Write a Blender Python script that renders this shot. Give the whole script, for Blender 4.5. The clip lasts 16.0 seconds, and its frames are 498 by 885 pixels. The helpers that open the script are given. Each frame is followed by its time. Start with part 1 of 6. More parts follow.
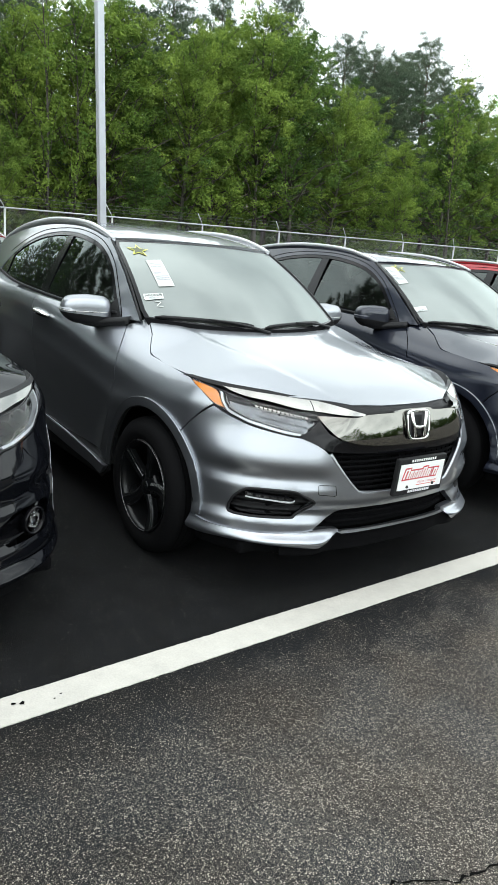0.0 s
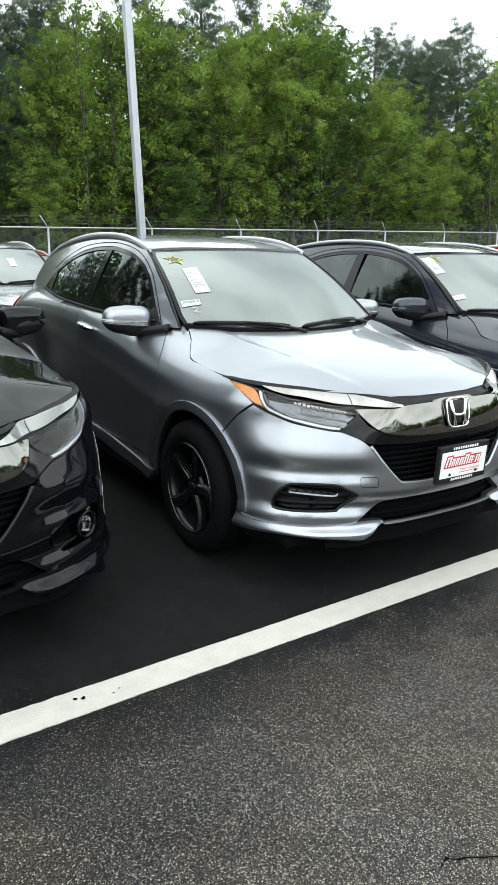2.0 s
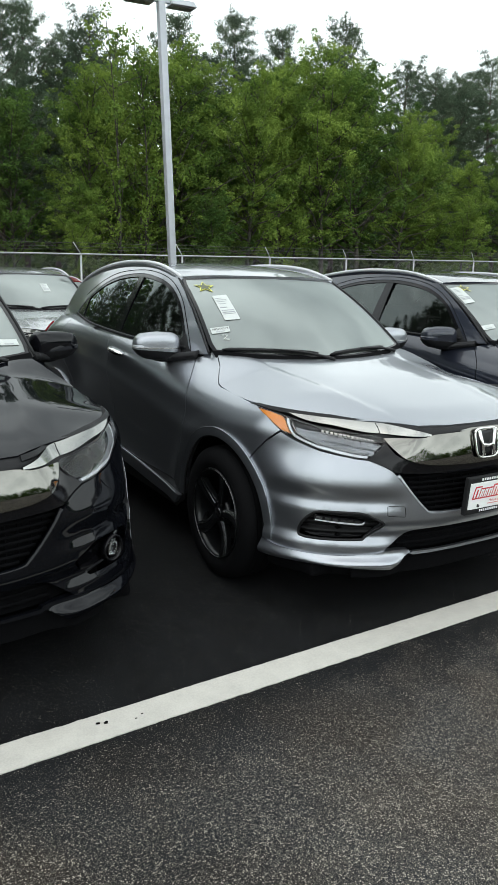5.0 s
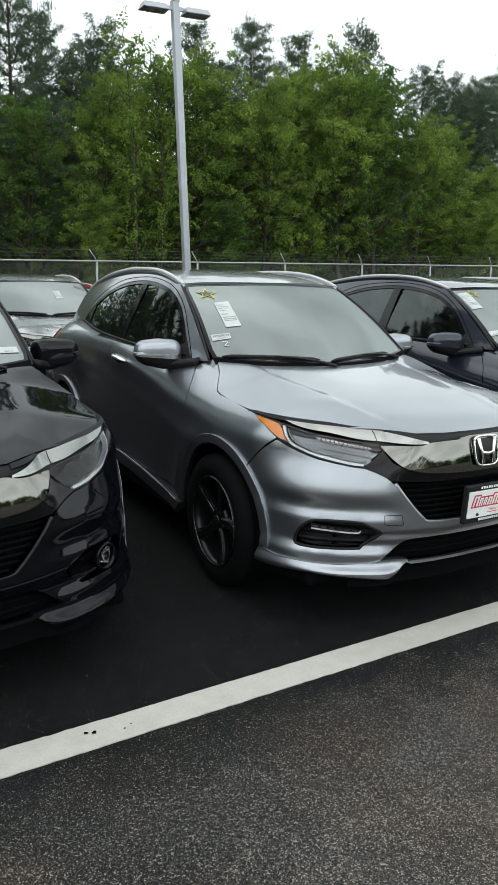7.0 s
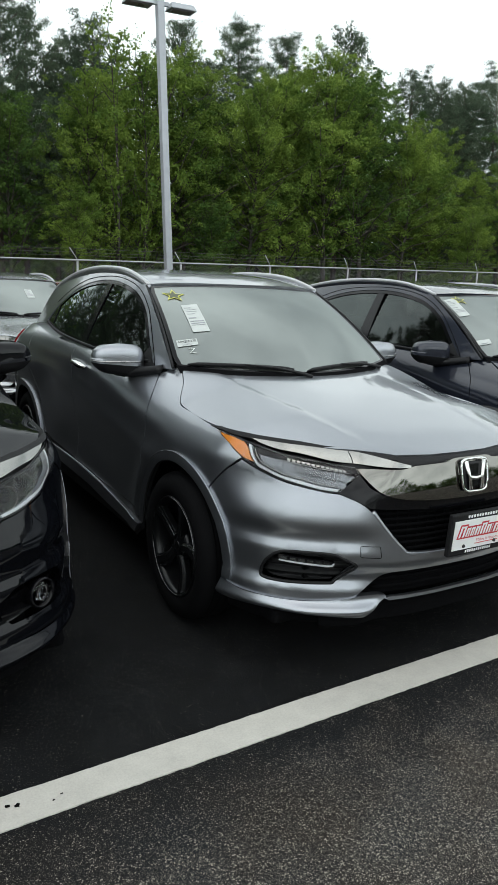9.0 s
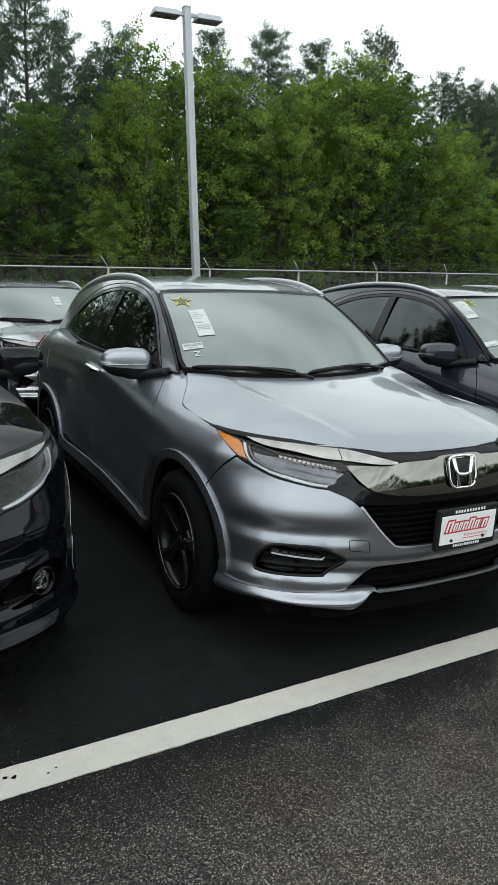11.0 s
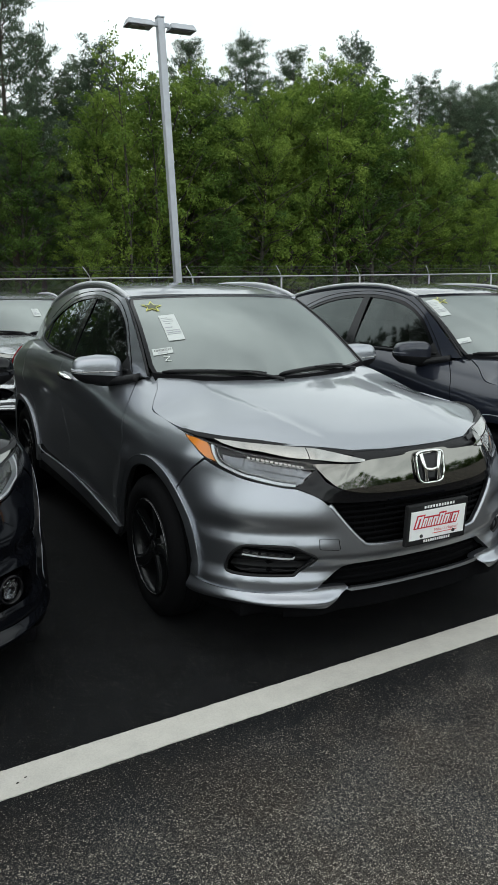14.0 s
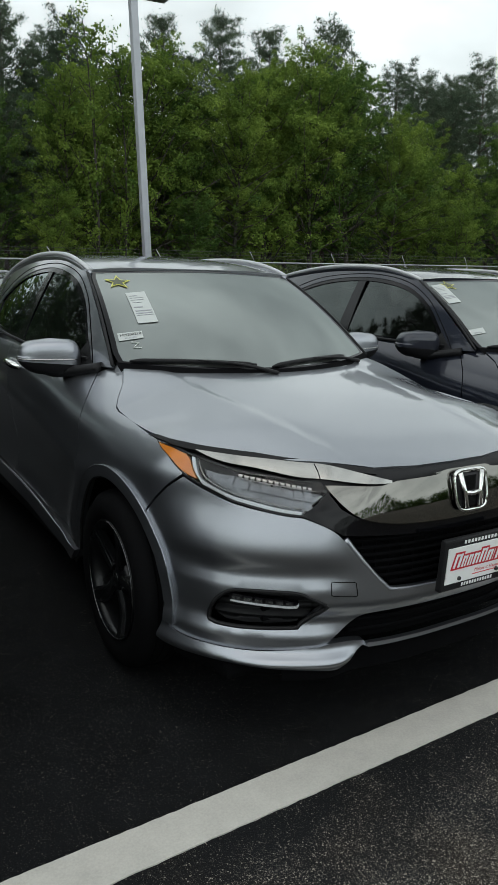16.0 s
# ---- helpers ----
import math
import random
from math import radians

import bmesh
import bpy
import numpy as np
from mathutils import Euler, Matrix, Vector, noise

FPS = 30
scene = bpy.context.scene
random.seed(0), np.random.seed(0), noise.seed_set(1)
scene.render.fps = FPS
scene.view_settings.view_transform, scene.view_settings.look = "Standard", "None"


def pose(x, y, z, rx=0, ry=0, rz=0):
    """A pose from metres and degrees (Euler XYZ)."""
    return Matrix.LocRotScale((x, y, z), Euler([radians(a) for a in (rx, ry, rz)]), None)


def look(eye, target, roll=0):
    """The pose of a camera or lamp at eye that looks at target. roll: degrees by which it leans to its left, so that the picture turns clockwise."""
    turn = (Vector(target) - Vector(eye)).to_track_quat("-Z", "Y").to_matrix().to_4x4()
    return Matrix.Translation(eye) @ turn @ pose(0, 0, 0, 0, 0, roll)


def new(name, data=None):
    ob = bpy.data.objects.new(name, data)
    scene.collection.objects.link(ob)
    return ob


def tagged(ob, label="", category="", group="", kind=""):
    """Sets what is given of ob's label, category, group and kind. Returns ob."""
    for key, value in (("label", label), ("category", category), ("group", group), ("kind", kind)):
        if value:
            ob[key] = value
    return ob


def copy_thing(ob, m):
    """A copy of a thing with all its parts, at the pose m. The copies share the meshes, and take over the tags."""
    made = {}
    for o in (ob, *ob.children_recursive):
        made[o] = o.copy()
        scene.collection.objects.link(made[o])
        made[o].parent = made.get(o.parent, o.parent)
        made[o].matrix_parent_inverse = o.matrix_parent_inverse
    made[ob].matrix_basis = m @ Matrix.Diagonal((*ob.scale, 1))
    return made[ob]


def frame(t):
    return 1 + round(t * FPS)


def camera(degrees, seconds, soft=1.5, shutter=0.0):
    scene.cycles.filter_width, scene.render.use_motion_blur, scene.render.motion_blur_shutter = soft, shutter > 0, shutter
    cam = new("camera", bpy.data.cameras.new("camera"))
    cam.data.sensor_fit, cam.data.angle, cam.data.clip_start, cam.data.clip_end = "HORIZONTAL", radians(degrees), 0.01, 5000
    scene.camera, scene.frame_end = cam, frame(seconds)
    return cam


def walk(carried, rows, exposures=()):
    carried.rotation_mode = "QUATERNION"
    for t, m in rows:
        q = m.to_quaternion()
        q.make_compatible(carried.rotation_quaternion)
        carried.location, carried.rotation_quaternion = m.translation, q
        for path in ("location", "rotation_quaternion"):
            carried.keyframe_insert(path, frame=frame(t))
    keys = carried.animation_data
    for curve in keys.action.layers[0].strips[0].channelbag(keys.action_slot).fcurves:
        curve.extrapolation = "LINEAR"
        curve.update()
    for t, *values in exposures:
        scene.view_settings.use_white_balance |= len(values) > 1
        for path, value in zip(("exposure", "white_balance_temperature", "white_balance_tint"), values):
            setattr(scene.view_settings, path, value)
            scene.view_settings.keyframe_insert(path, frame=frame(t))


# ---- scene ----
cam = camera(38.2, 16.0)
PATH = [
    (0, (-2.491, -2.964, 1.462), (-1.312, -1.431, 0.954), 5.0),
    (0.5, (-2.496, -3.005, 1.469), (-1.354, -1.449, 0.946), 3.8),
    (1, (-2.499, -3.02, 1.469), (-1.405, -1.429, 0.946), 2.8),
    (1.5, (-2.504, -3.032, 1.468), (-1.433, -1.424, 0.953), 1.3),
    (2, (-2.495, -3.047, 1.461), (-1.432, -1.431, 0.953), 0.8),
    (2.5, (-2.479, -3.07, 1.464), (-1.447, -1.426, 0.982), -0.2),
    (3, (-2.481, -3.084, 1.472), (-1.484, -1.413, 1.009), -0.3),
    (3.5, (-2.495, -3.077, 1.469), (-1.508, -1.396, 1.021), 0.4),
    (4, (-2.508, -3.051, 1.469), (-1.494, -1.385, 1.03), 1.4),
    (6.5, (-2.474, -3.052, 1.466), (-1.48, -1.374, 1.025), 0.7),
    (7, (-2.411, -3.082, 1.474), (-1.443, -1.385, 1.048), 1.0),
    (7.5, (-2.334, -3.023, 1.452), (-1.371, -1.318, 1.045), 0.8),
    (8, (-2.249, -2.926, 1.483), (-1.262, -1.241, 1.052), 1.9),
    (8.5, (-2.199, -2.856, 1.479), (-1.184, -1.184, 1.062), 2.1),
    (9, (-2.167, -2.832, 1.475), (-1.162, -1.154, 1.056), 2.0),
    (9.5, (-2.125, -2.847, 1.465), (-1.135, -1.152, 1.08), 1.5),
    (9.7, (-2.141, -2.871, 1.481), (-1.171, -1.171, 1.069), 3.2),
    (12, (-2.052, -3.064, 1.474), (-1.172, -1.315, 1.067), -0.3),
    (12.5, (-2.062, -3.054, 1.472), (-1.183, -1.305, 1.061), -0.5),
    (13, (-2.05, -3.045, 1.457), (-1.155, -1.306, 1.038), -0.9),
    (13.5, (-2.041, -3.047, 1.457), (-1.123, -1.32, 1.038), -0.0),
    (14, (-2.004, -3.068, 1.457), (-1.059, -1.349, 1.068), -0.4),
    (14.5, (-1.965, -3.093, 1.465), (-1.025, -1.37, 1.082), -1.5),
    (15, (-1.888, -2.919, 1.448), (-0.917, -1.218, 1.046), 1.2),
    (15.5, (-1.834, -2.696, 1.459), (-0.855, -0.988, 1.103), 2.4),
    (16, (-1.755, -2.453, 1.402), (-0.734, -0.785, 0.984), 1.0),
]
EXPOSURES = [(0, 0.58), (2, 0.53), (3.2, 0.44), (4, 0.20), (6.5, 0.05), (7.5, -0.15), (9, -0.18), (12, -0.14), (13.5, -0.18), (14.5, -0.34), (15.5, -0.44), (16, -0.62)]
walk(cam, [(t, look(eye, target, roll)) for t, eye, target, roll in PATH], EXPOSURES)

# ---- sky and sun: a bright overcast day ----
def build_sky():
    w = bpy.data.worlds.new("overcast_sky")
    scene.world = w
    w.use_nodes = True
    nt = w.node_tree
    for n in list(nt.nodes):
        nt.nodes.remove(n)
    out = nt.nodes.new("ShaderNodeOutputWorld")
    bg = nt.nodes.new("ShaderNodeBackground")
    sky = nt.nodes.new("ShaderNodeTexSky")
    sky.sky_type, sky.sun_disc = "NISHITA", False
    sky.sun_elevation, sky.sun_rotation = radians(63), radians(214)
    sky.air_density, sky.dust_density, sky.ozone_density = 1.0, 3.0, 1.0
    co = nt.nodes.new("ShaderNodeTexCoord")
    mp = nt.nodes.new("ShaderNodeMapping")
    mp.inputs["Scale"].default_value = (1.0, 1.0, 2.6)
    cl = nt.nodes.new("ShaderNodeTexNoise")
    cl.inputs["Scale"].default_value, cl.inputs["Detail"].default_value = 2.0, 6.0
    cl.inputs["Roughness"].default_value, cl.inputs["Distortion"].default_value = 0.55, 0.6
    ramp = nt.nodes.new("ShaderNodeValToRGB")
    ramp.color_ramp.elements[0].position, ramp.color_ramp.elements[0].color = 0.38, (4.9, 5.45, 5.55, 1)
    ramp.color_ramp.elements[1].position, ramp.color_ramp.elements[1].color = 0.62, (12.1, 13.1, 13.1, 1)
    mix = nt.nodes.new("ShaderNodeMix")
    mix.data_type = "RGBA"
    mix.inputs["Factor"].default_value = 0.85
    nt.links.new(co.outputs["Generated"], mp.inputs["Vector"])
    nt.links.new(mp.outputs["Vector"], cl.inputs["Vector"])
    nt.links.new(cl.outputs["Fac"], ramp.inputs["Fac"])
    nt.links.new(sky.outputs["Color"], mix.inputs["A"])
    nt.links.new(ramp.outputs["Color"], mix.inputs["B"])
    # thin cloud: the hazy horizon is slightly brighter than the sky overhead
    xyz = nt.nodes.new("ShaderNodeSeparateXYZ")
    rise = nt.nodes.new("ShaderNodeMapRange")
    rise.inputs["From Min"].default_value, rise.inputs["From Max"].default_value = 0.0, 1.0
    rise.inputs["To Min"].default_value, rise.inputs["To Max"].default_value = 1.0, 0.86
    lift = nt.nodes.new("ShaderNodeVectorMath")
    lift.operation = "SCALE"
    nt.links.new(co.outputs["Generated"], xyz.inputs[0])
    nt.links.new(xyz.outputs["Z"], rise.inputs["Value"])
    even = nt.nodes.new("ShaderNodeMapRange")
    even.inputs["From Min"].default_value, even.inputs["From Max"].default_value = 0.30, 0.62
    even.inputs["To Min"].default_value, even.inputs["To Max"].default_value = 0.55, 0.0
    veil = nt.nodes.new("ShaderNodeMix")
    veil.data_type = "RGBA"
    veil.inputs["B"].default_value = (9.5, 10.45, 10.45, 1)
    nt.links.new(xyz.outputs["Z"], even.inputs["Value"])
    nt.links.new(even.outputs[0], veil.inputs["Factor"])
    nt.links.new(mix.outputs["Result"], veil.inputs["A"])
    nt.links.new(veil.outputs["Result"], lift.inputs[0])
    # the cloud is brighter on the side of the veiled sun
    sunny = nt.nodes.new("ShaderNodeMapRange")
    sunny.inputs["From Min"].default_value, sunny.inputs["From Max"].default_value = -0.9, 0.9
    sunny.inputs["To Min"].default_value, sunny.inputs["To Max"].default_value = 1.10, 0.80
    nt.links.new(xyz.outputs["Y"], sunny.inputs["Value"])
    both = nt.nodes.new("ShaderNodeMath")
    both.operation = "MULTIPLY"
    nt.links.new(rise.outputs[0], both.inputs[0])
    nt.links.new(sunny.outputs[0], both.inputs[1])
    nt.links.new(both.outputs[0], lift.inputs["Scale"])
    nt.links.new(lift.outputs[0], bg.inputs["Color"])
    bg.inputs["Strength"].default_value = SKY_STRENGTH
    nt.links.new(bg.outputs["Background"], out.inputs["Surface"])
    sun = new("sun", bpy.data.lights.new("sun", "SUN"))
    sun.data.energy, sun.data.angle, sun.data.color = 0.5, radians(140), (1.0, 0.98, 0.95)
    sun.matrix_world = look((-4, -6, 14), (0, 0, 0))


SKY_STRENGTH = 0.206
build_sky()

# ---- materials ----
def mat_base(name):
    m = bpy.data.materials.new(name)
    m.use_nodes = True
    nt = m.node_tree
    return m, nt, nt.nodes["Principled BSDF"]


def plain(name, col, rough=0.5, metal=0.0, coat=0.0, vary=0.12, scale=40.0, bump=0.0, spec=0.5, emit=None):
    """A surface with a little mottling at two scales and, where asked, fine relief."""
    m, nt, b = mat_base(name)
    b.inputs["Metallic"].default_value = metal
    b.inputs["Specular IOR Level"].default_value = spec
    b.inputs["Coat Weight"].default_value, b.inputs["Coat Roughness"].default_value = coat, 0.02
    tc = nt.nodes.new("ShaderNodeTexCoord")
    n1 = nt.nodes.new("ShaderNodeTexNoise")
    n1.inputs["Scale"].default_value, n1.inputs["Detail"].default_value = scale, 5
    n2 = nt.nodes.new("ShaderNodeTexNoise")
    n2.inputs["Scale"].default_value, n2.inputs["Detail"].default_value = scale / 12, 3
    add = nt.nodes.new("ShaderNodeMath")
    nt.links.new(tc.outputs["Object"], n1.inputs["Vector"])
    nt.links.new(tc.outputs["Object"], n2.inputs["Vector"])
    nt.links.new(n1.outputs["Fac"], add.inputs[0])
    nt.links.new(n2.outputs["Fac"], add.inputs[1])
    r = nt.nodes.new("ShaderNodeMapRange")
    r.inputs["From Min"].default_value, r.inputs["From Max"].default_value = 0.6, 1.4
    r.inputs["To Min"].default_value, r.inputs["To Max"].default_value = 1 - vary, 1 + vary
    nt.links.new(add.outputs[0], r.inputs["Value"])
    mul = nt.nodes.new("ShaderNodeVectorMath")
    mul.operation = "SCALE"
    mul.inputs[0].default_value = col
    nt.links.new(r.outputs[0], mul.inputs["Scale"])
    nt.links.new(mul.outputs[0], b.inputs["Base Color"])
    rr = nt.nodes.new("ShaderNodeMapRange")
    rr.inputs["From Min"].default_value, rr.inputs["From Max"].default_value = 0.3, 0.7
    rr.inputs["To Min"].default_value, rr.inputs["To Max"].default_value = max(0.0, rough * 0.85), min(1.0, rough * 1.15)
    nt.links.new(n2.outputs["Fac"], rr.inputs["Value"])
    nt.links.new(rr.outputs[0], b.inputs["Roughness"])
    if bump:
        bp = nt.nodes.new("ShaderNodeBump")
        bp.inputs["Strength"].default_value, bp.inputs["Distance"].default_value = bump, 0.004
        nt.links.new(n1.outputs["Fac"], bp.inputs["Height"])
        nt.links.new(bp.outputs["Normal"], b.inputs["Normal"])
    if emit:
        b.inputs["Emission Color"].default_value, b.inputs["Emission Strength"].default_value = (*emit[:3], 1), emit[3]
    return m


def car_paint(name, col, metal, rough, flake=0.12, dust=0.05, coat=1.0, spec=0.1):
    """Metallic basecoat with flakes under clearcoat, with a thin film of dust."""
    m, nt, b = mat_base(name)
    tc = nt.nodes.new("ShaderNodeTexCoord")
    fl = nt.nodes.new("ShaderNodeTexVoronoi")
    fl.inputs["Scale"].default_value = 900
    d = nt.nodes.new("ShaderNodeTexNoise")
    d.inputs["Scale"].default_value, d.inputs["Detail"].default_value = 7, 7
    d2 = nt.nodes.new("ShaderNodeTexNoise")
    d2.inputs["Scale"].default_value, d2.inputs["Detail"].default_value = 160, 4
    for n in (fl, d, d2):
        nt.links.new(tc.outputs["Object"], n.inputs["Vector"])
    hsv = nt.nodes.new("ShaderNodeMix")
    hsv.data_type = "RGBA"
    hsv.inputs["A"].default_value = (*[c * (1 - flake) for c in col], 1)
    hsv.inputs["B"].default_value = (*[min(1, c * (1 + flake)) for c in col], 1)
    sep = nt.nodes.new("ShaderNodeSeparateColor")
    nt.links.new(fl.outputs["Color"], sep.inputs["Color"])
    nt.links.new(sep.outputs["Red"], hsv.inputs["Factor"])
    dm = nt.nodes.new("ShaderNodeMath")
    dm.operation = "MULTIPLY"
    nt.links.new(d.outputs["Fac"], dm.inputs[0])
    nt.links.new(d2.outputs["Fac"], dm.inputs[1])
    dr = nt.nodes.new("ShaderNodeMapRange")
    dr.inputs["From Min"].default_value, dr.inputs["From Max"].default_value = 0.18, 0.45
    dr.inputs["To Min"].default_value, dr.inputs["To Max"].default_value = 0.0, dust
    nt.links.new(dm.outputs[0], dr.inputs["Value"])
    dust_mix = nt.nodes.new("ShaderNodeMix")
    dust_mix.data_type = "RGBA"
    dust_mix.inputs["B"].default_value = (0.42, 0.40, 0.34, 1)
    nt.links.new(dr.outputs[0], dust_mix.inputs["Factor"])
    nt.links.new(hsv.outputs["Result"], dust_mix.inputs["A"])
    nt.links.new(dust_mix.outputs["Result"], b.inputs["Base Color"])
    b.inputs["Metallic"].default_value, b.inputs["Roughness"].default_value = metal, rough
    b.inputs["Coat Weight"].default_value, b.inputs["Coat Roughness"].default_value = coat, 0.025
    b.inputs["Coat IOR"].default_value = 1.5
    b.inputs["Specular IOR Level"].default_value = spec
    return m


def clear_glass(name, tint, film=0.0, haze=0.0, ior=1.55, gloss=(1.0, 1.0, 1.0)):
    """A pane: transparent, tinted, with Fresnel gloss; film: the share of the gloss that is blurred; haze: a pale veil
    standing for brighter reflected sky.
    """
    m = bpy.data.materials.new(name)
    m.use_nodes = True
    nt = m.node_tree
    for n in list(nt.nodes):
        nt.nodes.remove(n)
    out = nt.nodes.new("ShaderNodeOutputMaterial")
    tr = nt.nodes.new("ShaderNodeBsdfTransparent")
    tr.inputs["Color"].default_value = (*tint, 1)
    gl = nt.nodes.new("ShaderNodeBsdfGlossy")
    gl.inputs["Roughness"].default_value, gl.inputs["Color"].default_value = 0.0, (*gloss, 1)
    shine = gl
    if film:
        dull = nt.nodes.new("ShaderNodeBsdfGlossy")
        dull.inputs["Roughness"].default_value, dull.inputs["Color"].default_value = 0.285, (*gloss, 1)
        shine = nt.nodes.new("ShaderNodeMixShader")
        shine.inputs[0].default_value = film
        nt.links.new(gl.outputs[0], shine.inputs[1])
        nt.links.new(dull.outputs[0], shine.inputs[2])
    fr = nt.nodes.new("ShaderNodeFresnel")
    fr.inputs["IOR"].default_value = ior
    mix = nt.nodes.new("ShaderNodeMixShader")
    nt.links.new(fr.outputs[0], mix.inputs[0])
    last = tr
    if haze:
        # pale diffuse veil: brightness of the reflected sky put into the colour
        di = nt.nodes.new("ShaderNodeBsdfDiffuse")
        di.inputs["Color"].default_value = (0.55, 0.56, 0.52, 1)
        tc = nt.nodes.new("ShaderNodeTexCoord")
        no = nt.nodes.new("ShaderNodeTexNoise")
        no.inputs["Scale"].default_value, no.inputs["Detail"].default_value = 5, 6
        mr = nt.nodes.new("ShaderNodeMapRange")
        mr.inputs["From Min"].default_value, mr.inputs["From Max"].default_value = 0.3, 0.7
        mr.inputs["To Min"].default_value, mr.inputs["To Max"].default_value = haze * 0.4, haze * 1.6
        nt.links.new(tc.outputs["Object"], no.inputs["Vector"])
        nt.links.new(no.outputs["Fac"], mr.inputs["Value"])
        hz = nt.nodes.new("ShaderNodeMixShader")
        nt.links.new(mr.outputs[0], hz.inputs[0])
        nt.links.new(tr.outputs[0], hz.inputs[1])
        nt.links.new(di.outputs[0], hz.inputs[2])
        last = hz
    nt.links.new(last.outputs[0], mix.inputs[1])
    nt.links.new(shine.outputs[0], mix.inputs[2])
    nt.links.new(mix.outputs[0], out.inputs["Surface"])
    return m


def asphalt():
    """Worn asphalt: dark binder, pale chips of stone, broad stains; darker in the bays, with fresher binder and the
    cars' shade in the colour.
    """
    m, nt, b = mat_base("asphalt")
    tc = nt.nodes.new("ShaderNodeTexCoord")
    def tex(kind, scale, detail=None):
        n = nt.nodes.new(kind)
        n.inputs["Scale"].default_value = scale
        if detail is not None:
            n.inputs["Detail"].default_value = detail
        nt.links.new(tc.outputs["Object"], n.inputs["Vector"])
        return n
    chips, fine, big, mid, pore = tex("ShaderNodeTexVoronoi", 255), tex("ShaderNodeTexVoronoi", 430), tex("ShaderNodeTexNoise", 0.9, 4), tex("ShaderNodeTexNoise", 6, 5), tex("ShaderNodeTexNoise", 260, 3)
    def rng(src, a, c, lo, hi):
        r = nt.nodes.new("ShaderNodeMapRange")
        r.inputs["From Min"].default_value, r.inputs["From Max"].default_value = a, c
        r.inputs["To Min"].default_value, r.inputs["To Max"].default_value = lo, hi
        nt.links.new(src, r.inputs["Value"])
        return r.outputs[0]
    def math2(op, a, c):
        n = nt.nodes.new("ShaderNodeMath")
        n.operation = op
        for i, v in enumerate((a, c)):
            if isinstance(v, (int, float)):
                n.inputs[i].default_value = v
            else:
                nt.links.new(v, n.inputs[i])
        return n.outputs[0]
    sep = nt.nodes.new("ShaderNodeSeparateColor")
    nt.links.new(chips.outputs["Color"], sep.inputs["Color"])
    sep2 = nt.nodes.new("ShaderNodeSeparateColor")
    nt.links.new(fine.outputs["Color"], sep2.inputs["Color"])
    xyz = nt.nodes.new("ShaderNodeSeparateXYZ")
    nt.links.new(tc.outputs["Object"], xyz.inputs[0])
    wob = rng(mid.outputs["Fac"], 0.3, 0.7, -0.12, 0.12)
    lane = rng(math2("ADD", xyz.outputs["Y"], wob), -1.45, -0.95, 1.0, 0.0)
    far = rng(math2("ADD", math2("ADD", xyz.outputs["Y"], math2("MULTIPLY", xyz.outputs["X"], -0.35)), math2("MULTIPLY", wob, 2.5)), -2.25, -1.0, 1.0, 0.0)
    worn = math2("ADD", math2("MULTIPLY", far, 0.38), rng(big.outputs["Fac"], 0.35, 0.65, -0.10, 0.10))
    dense = math2("ADD", math2("MULTIPLY", lane, 0.29), math2("MULTIPLY", lane, worn))
    stone = math2("MULTIPLY", math2("GREATER_THAN", math2("ADD", sep.outputs["Red"], dense), 0.965), rng(chips.outputs["Distance"], 0.42, 0.62, 1.0, 0.0))
    grit = math2("MULTIPLY", math2("GREATER_THAN", math2("ADD", sep2.outputs["Green"], dense), 0.93), rng(fine.outputs["Distance"], 0.4, 0.62, 0.7, 0.0))
    spot = math2("MULTIPLY", math2("MAXIMUM", stone, grit), math2("ADD", math2("MULTIPLY", lane, 0.5), 0.5))
    # the bays' low tone is fresh binder plus the cars' shade, painted in
    base = math2("ADD", rng(mid.outputs["Fac"], 0.3, 0.7, 0.0052, 0.0094), math2("MULTIPLY", lane, math2("ADD", rng(big.outputs["Fac"], 0.3, 0.7, 0.007, 0.016), math2("MULTIPLY", far, 0.017))))
    tone = math2("MULTIPLY", base, rng(pore.outputs["Fac"], 0.3, 0.7, 0.35, 1.65))
    mix = nt.nodes.new("ShaderNodeMix")
    mix.data_type = "RGBA"
    comb = nt.nodes.new("ShaderNodeCombineColor")
    # broad brownish patches of dust in the lane, bluish fresh binder with painted shade in the bays
    dusty = math2("MULTIPLY", lane, rng(tex("ShaderNodeTexNoise", 2.3, 5).outputs["Fac"], 0.40, 0.62, 0.0, 1.0))
    for k, f, g in (("Red", 0.93, 0.42), ("Green", 0.97, 0.14), ("Blue", 1.06, -0.12)):
        nt.links.new(math2("MULTIPLY", tone, math2("ADD", math2("MULTIPLY", dusty, g), f)), comb.inputs[k])
    nt.links.new(comb.outputs[0], mix.inputs["A"])
    pale = nt.nodes.new("ShaderNodeMix")
    pale.data_type = "RGBA"
    pale.inputs["A"].default_value, pale.inputs["B"].default_value = (0.085, 0.078, 0.068, 1), (0.44, 0.395, 0.335, 1)
    nt.links.new(math2("POWER", sep.outputs["Blue"], 2.2), pale.inputs["Factor"])
    nt.links.new(pale.outputs["Result"], mix.inputs["B"])
    nt.links.new(spot, mix.inputs["Factor"])
    nt.links.new(mix.outputs["Result"], b.inputs["Base Color"])
    b.inputs["Roughness"].default_value = 0.82
    b.inputs["Specular IOR Level"].default_value = 0.08
    bp = nt.nodes.new("ShaderNodeBump")
    bp.inputs["Strength"].default_value, bp.inputs["Distance"].default_value = 0.7, 0.004
    nt.links.new(math2("ADD", spot, math2("MULTIPLY", pore.outputs["Fac"], 0.7)), bp.inputs["Height"])
    nt.links.new(bp.outputs["Normal"], b.inputs["Normal"])
    return m


